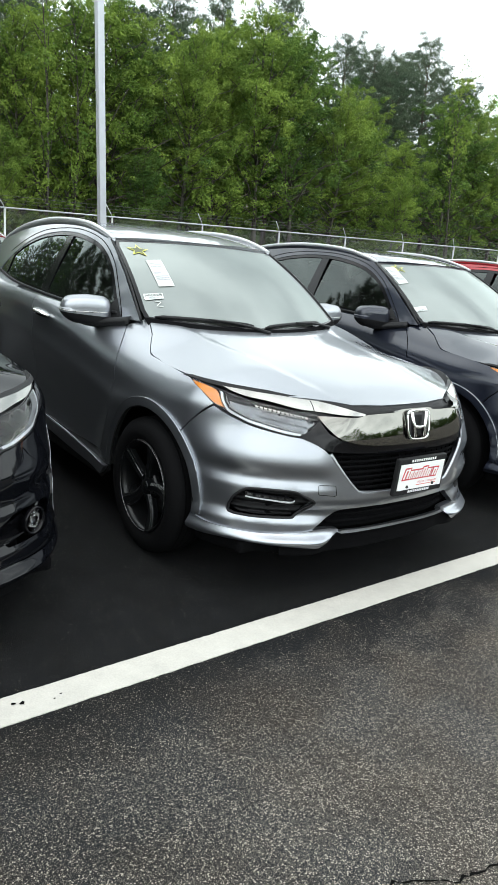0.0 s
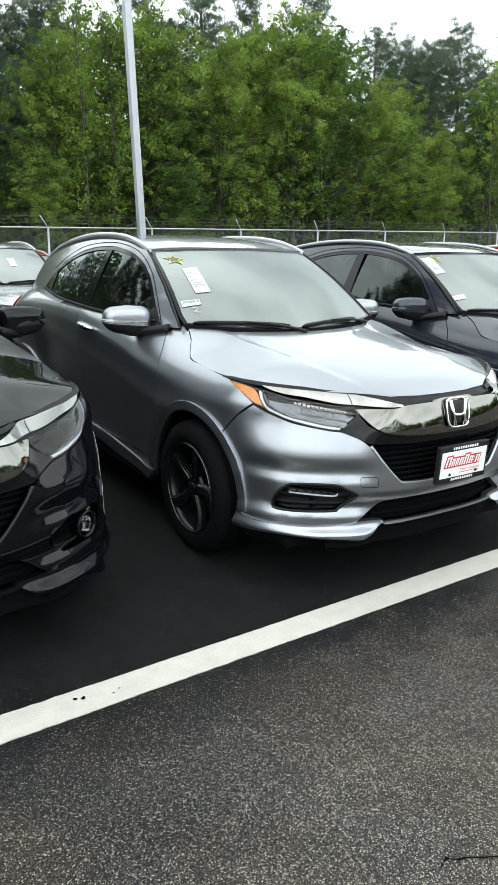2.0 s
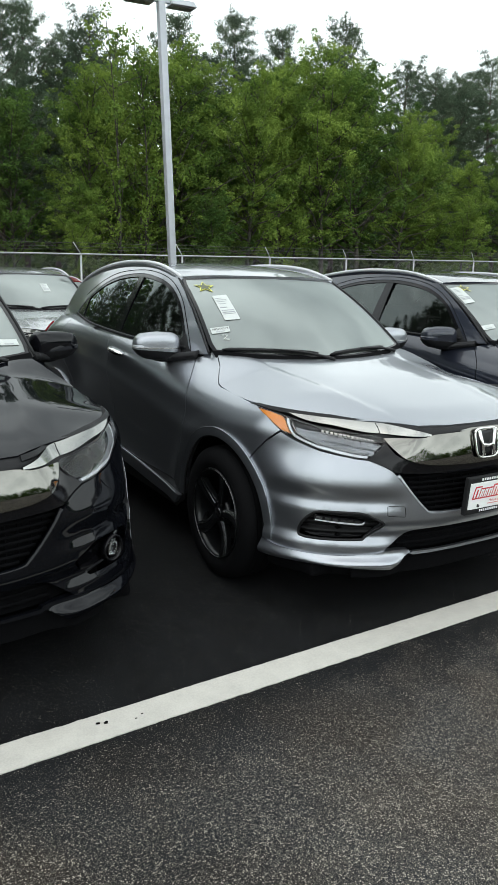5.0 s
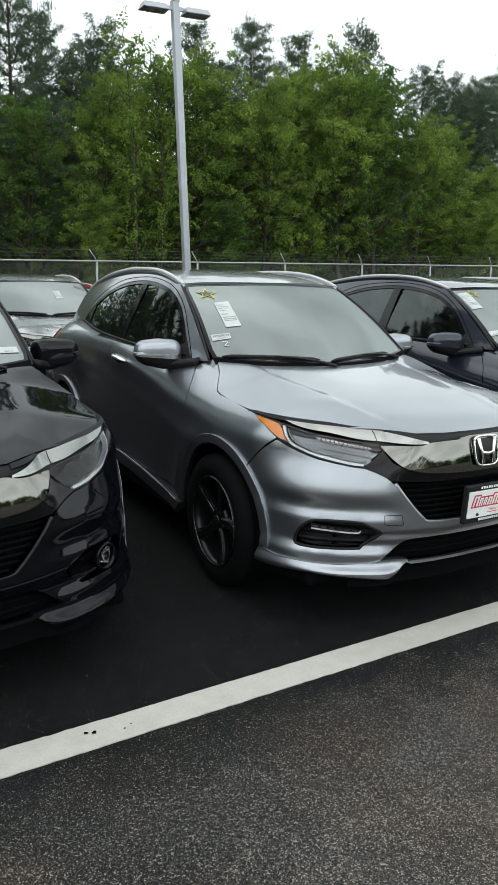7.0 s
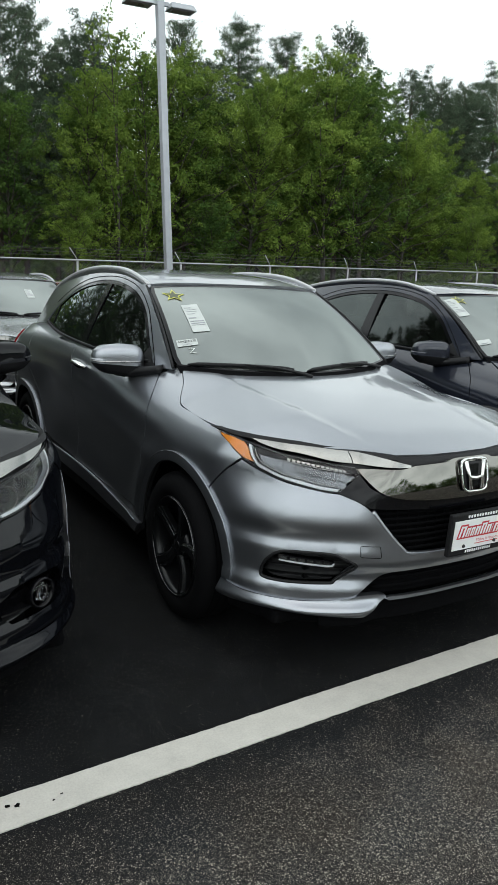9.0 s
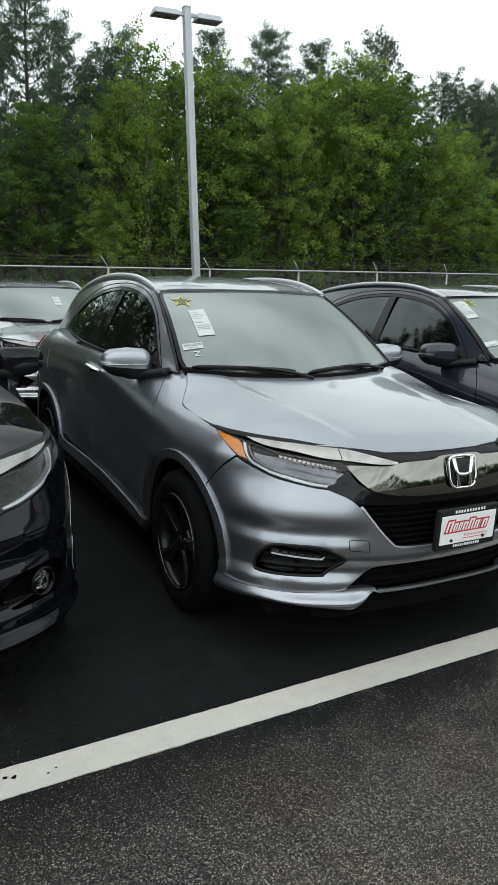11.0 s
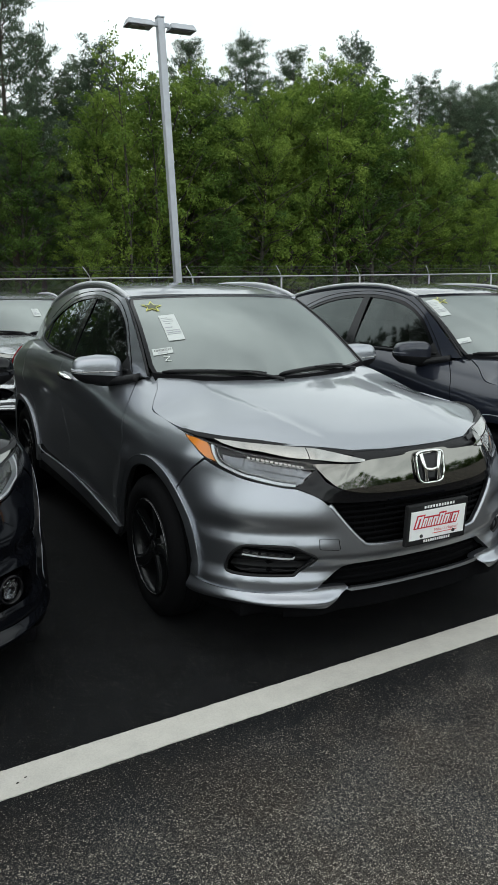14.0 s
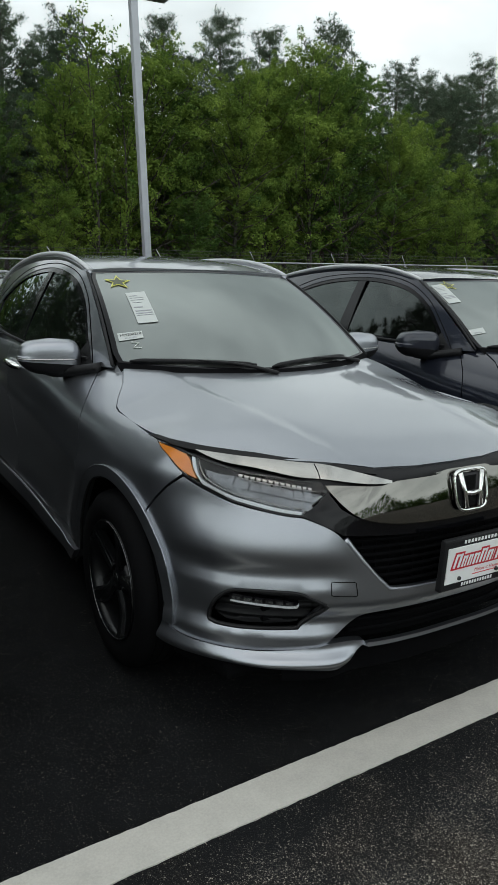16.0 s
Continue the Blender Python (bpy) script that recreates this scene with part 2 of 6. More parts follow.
def leaf_mat(name, dark, pale, trans=0.35, patch=0.9):
    """Leaves: tone drifts from bough to bough and a little from leaf to leaf; light shines through."""
    m, nt, b = mat_base(name)
    geo = nt.nodes.new("ShaderNodeNewGeometry")
    no = nt.nodes.new("ShaderNodeTexNoise")
    no.inputs["Scale"].default_value, no.inputs["Detail"].default_value = patch, 3
    nt.links.new(geo.outputs["Position"], no.inputs["Vector"])
    bough = nt.nodes.new("ShaderNodeMapRange")
    bough.inputs["From Min"].default_value, bough.inputs["From Max"].default_value = 0.36, 0.64
    nt.links.new(no.outputs["Fac"], bough.inputs["Value"])
    blend = nt.nodes.new("ShaderNodeMix")
    blend.inputs["Factor"].default_value = 0.35
    nt.links.new(bough.outputs[0], blend.inputs["A"])
    nt.links.new(geo.outputs["Random Per Island"], blend.inputs["B"])
    mix = nt.nodes.new("ShaderNodeMix")
    mix.data_type = "RGBA"
    mix.inputs["A"].default_value, mix.inputs["B"].default_value = (*dark, 1), (*pale, 1)
    nt.links.new(blend.outputs["Result"], mix.inputs["Factor"])
    nt.links.new(mix.outputs["Result"], b.inputs["Base Color"])
    b.inputs["Roughness"].default_value = 0.6
    b.inputs["Specular IOR Level"].default_value = 0.1
    tl = nt.nodes.new("ShaderNodeBsdfTranslucent")
    nt.links.new(mix.outputs["Result"], tl.inputs["Color"])
    ms = nt.nodes.new("ShaderNodeMixShader")
    ms.inputs[0].default_value = trans
    nt.links.new(b.outputs[0], ms.inputs[1])
    nt.links.new(tl.outputs[0], ms.inputs[2])
    nt.links.new(ms.outputs[0], nt.nodes["Material Output"].inputs["Surface"])
    return m


SILVER = car_paint("silver_metallic_paint", (0.320, 0.335, 0.366), 0.975, 0.35, 0.12, 0.02)
PALE_SILVER = car_paint("pale_silver_paint", (0.40, 0.41, 0.42), 0.85, 0.26)
BLACK = car_paint("black_pearl_paint", (0.003, 0.0034, 0.0048), 0.0, 0.4, 0.3, 0.002, 0.55, 0.0)
CHARCOAL = car_paint("dark_grey_paint", (0.016, 0.019, 0.030), 0.5, 0.34, 0.4, 0.004, 1.0)
RED = car_paint("red_paint", (0.30, 0.008, 0.014), 0.4, 0.28, 0.2, 0.04)
RAIL = plain("silver_rail_paint", (0.50, 0.51, 0.52), 0.42, 0.25, vary=0.05)
SMOKED_SATIN = plain("smoked_satin_chrome", (0.32, 0.32, 0.305), 0.18, 1.0, vary=0.05)
CHROME = plain("chrome", (0.72, 0.72, 0.70), 0.06, 1.0, vary=0.04)
SMOKED = plain("smoked_chrome", (0.20, 0.196, 0.180), 0.05, 1.0, vary=0.04)
SATIN = plain("satin_chrome", (0.40, 0.40, 0.39), 0.25, 1.0, vary=0.05)
GLOSS_BLACK = plain("gloss_black_plastic", (0.004, 0.004, 0.005), 0.10, 0, 0.0, 0.1, spec=0.26)
TRIM_BLACK = plain("textured_black_plastic", (0.011, 0.011, 0.012), 0.5, vary=0.2, scale=200, bump=0.3, spec=0.22)
DARK = plain("underbody_black", (0.003, 0.003, 0.0035), 0.9, vary=0.3, spec=0.05)
RUBBER = plain("tyre_rubber", (0.0045, 0.0045, 0.005), 0.75, vary=0.25, scale=60, bump=0.25, spec=0.06)
RIM_BLACK = plain("gloss_black_alloy", (0.004, 0.0044, 0.005), 0.3, 0.0, 0.22, spec=0.2)
RIM_CUT = plain("machined_alloy", (0.15, 0.152, 0.158), 0.25, 1.0)
STEEL = plain("brake_steel", (0.10, 0.10, 0.10), 0.35, 1.0, vary=0.2)
GLASS = clear_glass("windscreen_glass", (0.36, 0.42, 0.385), 0.55, 0.030, 3.4, (0.91, 0.985, 0.95))
SIDE_GLASS = clear_glass("tinted_side_glass", (0.10, 0.125, 0.115), 0.0, 0.003, 1.62, (0.90, 1.0, 0.97))
LENS = clear_glass("lamp_lens", (0.93, 0.94, 0.95), ior=1.36)
AMBER = plain("amber_reflector", (0.72, 0.23, 0.012), 0.3, 0, 0.6, 0.25, 120, 0.4)
RED_LENS = plain("red_lamp_lens", (0.35, 0.01, 0.015), 0.15, 0, 1.0, 0.15, 120)
WHITE_STRIP = plain("white_light_guide", (0.62, 0.64, 0.66), 0.2, 0.1, 0.6, 0.05)
REFLECTOR = plain("lamp_reflector", (0.17, 0.177, 0.186), 0.16, 0.95, vary=0.6, scale=70, bump=1.0)
CABIN = plain("charcoal_cabin_plastic", (0.010, 0.010, 0.010), 0.7, vary=0.15, bump=0.2, spec=0.1)
CLOTH = plain("dark_seat_cloth", (0.012, 0.012, 0.013), 0.9, vary=0.2, scale=300, bump=0.4, spec=0.05)
PAPER = plain("white_paper", (0.80, 0.81, 0.80), 0.6, vary=0.04)
# lies on the outside; the dimming by the windscreen is in its colour
SHEET = plain("paper_dimmed_as_by_glass", (0.49, 0.515, 0.50), 0.5, vary=0.05)
PRINT_GREY = plain("grey_print", (0.30, 0.31, 0.33), 0.6, vary=0.1)
PRINT_BLACK = plain("black_print", (0.03, 0.03, 0.03), 0.6, vary=0.1)
PRINT_RED = plain("red_print", (0.55, 0.02, 0.03), 0.5, vary=0.06)
STAR_YELLOW = plain("yellow_film", (0.52, 0.52, 0.10), 0.5, vary=0.06)
STAR_DARK = plain("dark_film", (0.08, 0.09, 0.05), 0.5, vary=0.06)
CHALK = plain("white_marker", (0.75, 0.77, 0.74), 0.7)
GALV = plain("galvanised_steel", (0.46, 0.47, 0.46), 0.45, 0.75, vary=0.15, scale=25, bump=0.1)
WIRE = plain("weathered_wire", (0.25, 0.26, 0.25), 0.5, 0.6, vary=0.2)
BARBED = plain("dull_barbed_wire", (0.11, 0.115, 0.11), 0.6, 0.5, vary=0.2)
POLE_PAINT = plain("grey_pole_paint", (0.40, 0.42, 0.45), 0.45, 0.2, vary=0.1, scale=8, bump=0.1)
LAMP_GLASS = plain("lamp_diffuser", (0.30, 0.31, 0.31), 0.3, vary=0.1)
LINE_PAINT = plain("white_line_paint", (0.475, 0.455, 0.415), 0.75, vary=0.13, scale=160, bump=0.35)
# bare tar in the line's chips; dark enough to hold the crack's inner shade
TAR_AND_SHADE = plain("tar_and_crack_shade", (0.0045, 0.0045, 0.0045), 0.95, vary=0.3, spec=0.03)
ASPHALT = asphalt()
LITTER = plain("leaf_litter", (0.06, 0.055, 0.03), 0.95, vary=0.4, scale=6, bump=0.6)
BARK = plain("grey_bark", (0.060, 0.053, 0.044), 0.9, vary=0.35, scale=20, bump=0.7)
PINE_BARK = plain("pine_bark", (0.07, 0.05, 0.04), 0.9, vary=0.35, scale=18, bump=0.7)
LEAF = leaf_mat("spring_leaves", (0.052, 0.108, 0.021), (0.262, 0.362, 0.070), 0.42)
# darker copy of the leaf colours; woodland shade is put into the tone
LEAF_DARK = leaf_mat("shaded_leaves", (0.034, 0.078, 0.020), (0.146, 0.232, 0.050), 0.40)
NEEDLE = leaf_mat("pine_needles", (0.045, 0.072, 0.046), (0.120, 0.160, 0.100), 0.30)

# ---- shared builders ----
from mathutils.geometry import delaunay_2d_cdt as delaunay


def mesh_of(name, verts, faces, smooth=True):
    me = bpy.data.meshes.new(name)
    me.from_pydata([tuple(map(float, v)) for v in verts], [], [tuple(map(int, f)) for f in faces])
    me.update()
    if smooth:
        me.polygons.foreach_set("use_smooth", [True] * len(me.polygons))
    return me


def part(name, source, material, parent, label=""):
    """Links a bmesh or a mesh as one object under a thing or a part."""
    if isinstance(source, bmesh.types.BMesh):
        me = bpy.data.meshes.new(name)
        source.to_mesh(me)
        source.free()
    else:
        me = source
    if not me.materials:
        me.materials.append(material)
    ob = new(name, me)
    ob.parent = parent
    if label:
        ob["label"] = label
    return ob


def box_bm(size, at=(0, 0, 0), turn=None, bevel=0.0, segs=2):
    bm = bmesh.new()
    bmesh.ops.create_cube(bm, size=1)
    bmesh.ops.scale(bm, vec=size, verts=bm.verts)
    if bevel:
        bmesh.ops.bevel(bm, geom=list(bm.edges), offset=bevel, segments=segs, affect="EDGES", profile=0.6)
    if turn is not None:
        bmesh.ops.transform(bm, matrix=turn, verts=bm.verts)
    bmesh.ops.translate(bm, vec=at, verts=bm.verts)
    for f in bm.faces:
        f.smooth = bool(bevel) and segs > 2
    return bm


def rod_mesh(name, pts, radius, sides=8, flat=1.0, closed=False):
    """A tube along points; radius may be a list; flat squashes it upright."""
    pts = [Vector(p) for p in pts]
    n = len(pts)
    rads = radius if isinstance(radius, (list, tuple)) else [radius] * n
    verts, faces = [], []
    for i, p in enumerate(pts):
        a = pts[(i - 1) % n] if closed else pts[max(0, i - 1)]
        c = pts[(i + 1) % n] if closed else pts[min(n - 1, i + 1)]
        d = (c - a).normalized()
        up = Vector((0, 0, 1)) if abs(d.z) < 0.9 else Vector((1, 0, 0))
        e1 = d.cross(up).normalized()
        e2 = e1.cross(d)
        for k in range(sides):
            t = 2 * math.pi * k / sides
            verts.append(p + (e1 * math.cos(t) + e2 * math.sin(t) * flat) * rads[i])
    for i in range(n if closed else n - 1):
        j = (i + 1) % n
        for k in range(sides):
            l = (k + 1) % sides
            faces.append((i * sides + k, i * sides + l, j * sides + l, j * sides + k))
    if not closed:
        faces.append(tuple(range(sides - 1, -1, -1)))
        faces.append(tuple(range((n - 1) * sides, n * sides)))
    return mesh_of(name, verts, faces)


def lathe_mesh(name, profile, steps=48, closed=True):
    """Turns a profile of (x along the axle, radius) round the x axis."""
    verts, faces, n = [], [], len(profile)
    for k in range(steps):
        t = 2 * math.pi * k / steps
        verts += [(x, r * math.cos(t), r * math.sin(t)) for x, r in profile]
    for k in range(steps):
        l = (k + 1) % steps
        for i in range(n if closed else n - 1):
            j = (i + 1) % n
            faces.append((k * n + i, k * n + j, l * n + j, l * n + i))
    return mesh_of(name, verts, faces)


def smooth_fn(*pts):
    """A smooth function through points (x, value)."""
    xs, ys = np.array([p[0] for p in pts], float), np.array([p[1] for p in pts], float)
    sl = np.gradient(ys, xs)
    def f(x):
        x = np.clip(np.asarray(x, float), xs[0], xs[-1])
        i = np.clip(np.searchsorted(xs, x) - 1, 0, len(xs) - 2)
        h = xs[i + 1] - xs[i]
        t = (x - xs[i]) / h
        return ((2 * t**3 - 3 * t**2 + 1) * ys[i] + (t**3 - 2 * t**2 + t) * h * sl[i]
                + (3 * t**2 - 2 * t**3) * ys[i + 1] + (t**3 - t**2) * h * sl[i + 1])
    return f


def curve2(pts, per=8, closed=False):
    """A Catmull-Rom curve through 2D or 3D points."""
    p = [np.array(q, float) for q in pts]
    n, out = len(p), []
    for i in range(n if closed else n - 1):
        a, b, c, d = (p[(i + k) % n] if closed else p[min(max(i + k, 0), n - 1)] for k in (-1, 0, 1, 2))
        for t in np.linspace(0, 1, per, endpoint=False):
            out.append(0.5 * (2 * b + (c - a) * t + (2 * a - 5 * b + 4 * c - d) * t**2 + (3 * b - a - 3 * c + d) * t**3))
    if not closed:
        out.append(p[-1])
    return [tuple(q) for q in out]


def in_poly(pts, poly):
    x, y = pts[:, 0], pts[:, 1]
    inside = np.zeros(len(pts), bool)
    q = np.array(poly)
    for (ax, ay), (bx, by) in zip(q, np.roll(q, -1, 0)):
        cross = (ay > y) != (by > y)
        with np.errstate(divide="ignore", invalid="ignore"):
            inside ^= cross & (x < (bx - ax) * (y - ay) / (by - ay) + ax)
    return inside


def dense(poly, step):
    out = []
    for a, b in zip(poly, poly[1:] + poly[:1]):
        a, b = np.array(a, float), np.array(b, float)
        k = max(1, int(np.ceil(np.linalg.norm(b - a) / step)))
        out += [tuple(a + (b - a) * i / k) for i in range(k)]
    return out


CENTRE = np.array((0.0, 1.25, 0.62))


def skin(name, outline, surf, step=0.03, holes=(), rim=0.012, lift=0.0, side=1):
    """A panel cut out of a smooth surface along an outline, with turned-in edges of depth rim."""
    rings = [dense([tuple(p) for p in outline], step)] + [dense([tuple(p) for p in h], step) for h in holes]
    pts, edges = [], []
    for r in rings:
        k = len(pts)
        pts += r
        edges += [(k + i, k + (i + 1) % len(r)) for i in range(len(r))]
    edge_pts = np.array(pts)
    lo, hi = edge_pts.min(0), edge_pts.max(0)
    ga, gb = np.meshgrid(np.arange(lo[0] + step / 2, hi[0], step), np.arange(lo[1] + step / 2, hi[1], step))
    grid = np.stack([ga.ravel(), gb.ravel()], -1)
    keep = in_poly(grid, rings[0])
    for h in rings[1:]:
        keep &= ~in_poly(grid, h)
    grid = grid[keep]
    if len(grid):
        near = np.array([((edge_pts - g) ** 2).sum(1).min() for g in grid])
        grid = grid[near > (0.45 * step) ** 2]
    pts += [tuple(g) for g in grid]
    v2, _, tris, *_ = delaunay([Vector(p) for p in pts], edges, [], 0, 1e-6)
    v2 = np.array([tuple(v) for v in v2])
    tris = np.array([t for t in tris if len(t) == 3])
    mid = v2[tris].mean(1)
    ok = in_poly(mid, rings[0])
    for h in rings[1:]:
        ok &= ~in_poly(mid, h)
    q = v2[tris]
    size = np.abs((q[:, 1, 0] - q[:, 0, 0]) * (q[:, 2, 1] - q[:, 0, 1]) - (q[:, 1, 1] - q[:, 0, 1]) * (q[:, 2, 0] - q[:, 0, 0]))
    on_edge = (tris < len(edge_pts)).all(1)
    tris = tris[ok & ((size > 1e-3 * step * step) | ~on_edge)]
    e = 1e-3
    p0 = surf(v2[:, 0], v2[:, 1])
    nrm = np.cross(surf(v2[:, 0] + e, v2[:, 1]) - surf(v2[:, 0] - e, v2[:, 1]), surf(v2[:, 0], v2[:, 1] + e) - surf(v2[:, 0], v2[:, 1] - e))
    nrm /= np.linalg.norm(nrm, axis=1)[:, None] + 1e-12
    if ((p0 - CENTRE) * nrm).sum() < 0:
        nrm = -nrm
    p0 = p0 + nrm * lift
    face_n = np.cross(p0[tris[:, 1]] - p0[tris[:, 0]], p0[tris[:, 2]] - p0[tris[:, 0]])
    turn = (face_n * nrm[tris[:, 0]]).sum(1) < 0
    tris[turn] = tris[turn][:, ::-1]
    verts, faces = [tuple(p) for p in p0], [tuple(t) for t in tris]
    if rim:
        seen = {}
        for t in tris:
            for a, b in ((t[0], t[1]), (t[1], t[2]), (t[2], t[0])):
                seen[(a, b)] = 1
        for a, b in list(seen):
            if (b, a) not in seen:
                k = len(verts)
                verts += [tuple(p0[a]), tuple(p0[b]), tuple(p0[b] - nrm[b] * rim), tuple(p0[a] - nrm[a] * rim)]
                faces.append((k + 1, k, k + 3, k + 2))
    if side < 0:
        verts = [(-x, y, z) for x, y, z in verts]
        faces = [f[::-1] for f in faces]
        nrm = nrm * (-1, 1, 1)
    me = mesh_of(name, verts, faces)
    if len(me.vertices) == len(verts):
        # the true surface's own normals, so that reflections run smooth
        me.normals_split_custom_set_from_vertices([tuple(n) for n in nrm] + [(0.0, 0.0, 0.0)] * (len(verts) - len(nrm)))
    return me


def text_mesh(name, body, height, squash=1.0):
    """Letters as a flat mesh, centred on the origin."""
    cu = bpy.data.curves.new(name, "FONT")
    cu.body, cu.size, cu.align_x, cu.align_y = body, height * 1.4, "CENTER", "CENTER"
    cu.resolution_u = 2
    ob = bpy.data.objects.new(name, cu)
    scene.collection.objects.link(ob)
    bpy.context.view_layer.update()
    me = bpy.data.meshes.new_from_object(ob.evaluated_get(bpy.context.evaluated_depsgraph_get()))
    bpy.data.objects.remove(ob)
    bpy.data.curves.remove(cu)
    for v in me.vertices:
        v.co.x *= squash
    return me


# ---- the car's surfaces: x across, y from the front axle to the back, z up ----
PLAN = curve2([(0, -0.935), (0.16, -0.93), (0.30, -0.91), (0.46, -0.86), (0.60, -0.785), (0.72, -0.68), (0.79, -0.56), (0.832, -0.42),
               (0.858, -0.22), (0.866, 0.0), (0.864, 0.5), (0.862, 1.2), (0.866, 2.0), (0.872, 2.6), (0.855, 2.95), (0.80, 3.2), (0.62, 3.36), (0.3, 3.41), (0, 3.42)], 14)
PLAN = np.array(PLAN)
PLAN_S = np.concatenate([[0], np.cumsum(np.linalg.norm(np.diff(PLAN, axis=0), axis=1))])
PLAN_T = np.gradient(PLAN, PLAN_S, axis=0)
PLAN_T /= np.linalg.norm(PLAN_T, axis=1)[:, None]
PLAN_T[:, 1] *= np.clip(PLAN_S / 0.12, 0, 1) * np.clip((PLAN_S[-1] - PLAN_S) / 0.12, 0, 1)
SIDE_ROWS = (PLAN[:, 1] > -0.75) & (PLAN[:, 1] < 3.1)


def at_y(y):
    """How far round the plan the flank's point at y lies."""
    return float(np.interp(y, PLAN[SIDE_ROWS, 1], PLAN_S[SIDE_ROWS]))


def at_x(x):
    """How far round the plan the nose's point at x lies."""
    k = int(np.argmax(PLAN[:, 0] > 0.8))
    return float(np.sign(x) * np.interp(abs(x), PLAN[:k, 0], PLAN_S[:k]))


SHOULDER = smooth_fn((-0.5, 0.79), (0.0, 0.80), (0.4, 0.84), (0.9, 0.93), (1.4, 0.99), (2.2, 1.01), (2.8, 0.99), (3.3, 0.90))


def step01(x, a, b):
    t = np.clip((np.asarray(x, float) - a) / (b - a), 0, 1)
    return t * t * (3 - 2 * t)


def hump(x, m, w):
    return np.exp(-((np.asarray(x, float) - m) / w) ** 2)


def body(s, z):
    """The lower body all round: nose, flank and tail."""
    s, z = np.asarray(s, float), np.asarray(z, float)
    sg, a = np.where(s < 0, -1.0, 1.0), np.abs(s)
    px, py = np.interp(a, PLAN_S, PLAN[:, 0]), np.interp(a, PLAN_S, PLAN[:, 1])
    tx, ty = np.interp(a, PLAN_S, PLAN_T[:, 0]), np.interp(a, PLAN_S, PLAN_T[:, 1])
    nose = 1 - step01(py, -0.88, -0.45)
    flank = step01(py, -0.3, 0.3) * (1 - step01(py, 2.6, 3.1))
    zs = SHOULDER(py) * (1 - nose) + 0.72 * nose
    d = -3.9 * np.clip(z - zs, 0, 1) ** 2
    corner = step01(px, 0.36, 0.52) * (1 - step01(py, -0.62, -0.34))
    d = d + corner * (-0.050 * step01(z, 0.60, 0.80) - 0.014 * hump(z, 0.560, 0.042) + 0.005 * hump(z, 0.512, 0.026) + 0.018 * step01(z, 0.40, 0.35))
    d = d + nose * (-0.03 * step01(z, 0.47, 0.40))
    doors = step01(py, 0.35, 1.2) * (1 - step01(py, 1.5, 2.3))
    d = d + doors * (-0.034 * hump(z, 0.55, 0.16) + 0.012 * hump(z, 0.33, 0.08))
    line = 0.70 + 0.21 * np.clip((py - 0.3) / 1.6, 0, 1)
    d = d + 0.012 * flank * hump(z, line, 0.05)
    d = d + 0.030 * hump(py, 2.58, 0.42) * hump(z, 0.88, 0.13) - 0.016 * hump(py, 2.05, 0.22) * hump(z, 0.80, 0.16)
    d = d - 0.25 * np.clip(0.27 - z, 0, 1)
    for yc in (0.0, 2.61):
        r = np.sqrt((py - yc) ** 2 + (z - 0.335) ** 2)
        d = d + 0.010 * hump(r, 0.42, 0.07) * (nose < 0.6)
    return np.stack([sg * (px + ty * d), py - tx * d, z], -1)


HOOD_LINE = smooth_fn((-0.95, 0.83), (-0.86, 0.862), (-0.75, 0.892), (-0.5, 0.945), (-0.2, 0.997), (0.1, 1.043), (0.37, 1.090))


def hood_at(x, y):
    x, y = np.asarray(x, float), np.asarray(y, float)
    a = np.abs(x)
    z = HOOD_LINE(y) - 0.088 * (a / 0.785) ** 3.0 * (1 - 0.62 * step01(y, 0.06, 0.36)) * (1 - 0.28 * hump(y, -0.36, 0.15))
    edge = 0.36 + 0.16 * (y + 0.8) / 1.1
    z = z + 0.004 * step01(a, edge - 0.05, edge) * (1 - step01(a, edge, edge + 0.30)) * step01(y, -0.85, -0.5)
    return np.stack([x, y, z], -1)


def screen_at(x, b):
    """The windscreen: x across at its foot, b along the slope, 0 to 0.9."""
    x, b = np.asarray(x, float), np.asarray(b, float)
    u, v = x / 0.69, b / 0.9
    foot = np.stack([0.69 * u, 0.14 + 0.26 * u**2, 1.045 + 0.035 * u**2], -1)
    head = np.stack([0.578 * u, 0.93 + 0.075 * u**2, 1.49 - 0.018 * u**2], -1)
    p = foot + (head - foot) * v[..., None]
    bow = 0.022 * np.sin(np.pi * np.clip(v, 0, 1))
    p[..., 1] -= bow * 0.5
    p[..., 2] += bow
    return p


def house_x(y, z):
    """Half width of the glasshouse."""
    y, z = np.asarray(y, float), np.asarray(z, float)
    t = np.clip((z - 1.08) / 0.46, -0.4, 1.2)
    x = 0.806 - 0.20 * t - 0.045 * t * np.abs(t)
    x = x - 0.105 * np.clip((1.3 - y) / 0.8, 0, 1.3) ** 1.5
    return x - 0.066 * np.clip((y - 1.5) / 1.12, 0, 2) ** 2


def house_at(y, z):
    return np.stack([house_x(y, z), np.asarray(y, float) + 0 * np.asarray(z, float), np.asarray(z, float) + 0 * np.asarray(y, float)], -1)


ROOF_EDGE = smooth_fn((0.98, 1.475), (1.25, 1.525), (1.7, 1.548), (2.2, 1.53), (2.7, 1.475), (3.1, 1.40))
ROOF_LINE = smooth_fn((0.90, 1.488), (1.1, 1.532), (1.4, 1.567), (1.8, 1.582), (2.3, 1.566), (2.8, 1.51), (3.12, 1.455))


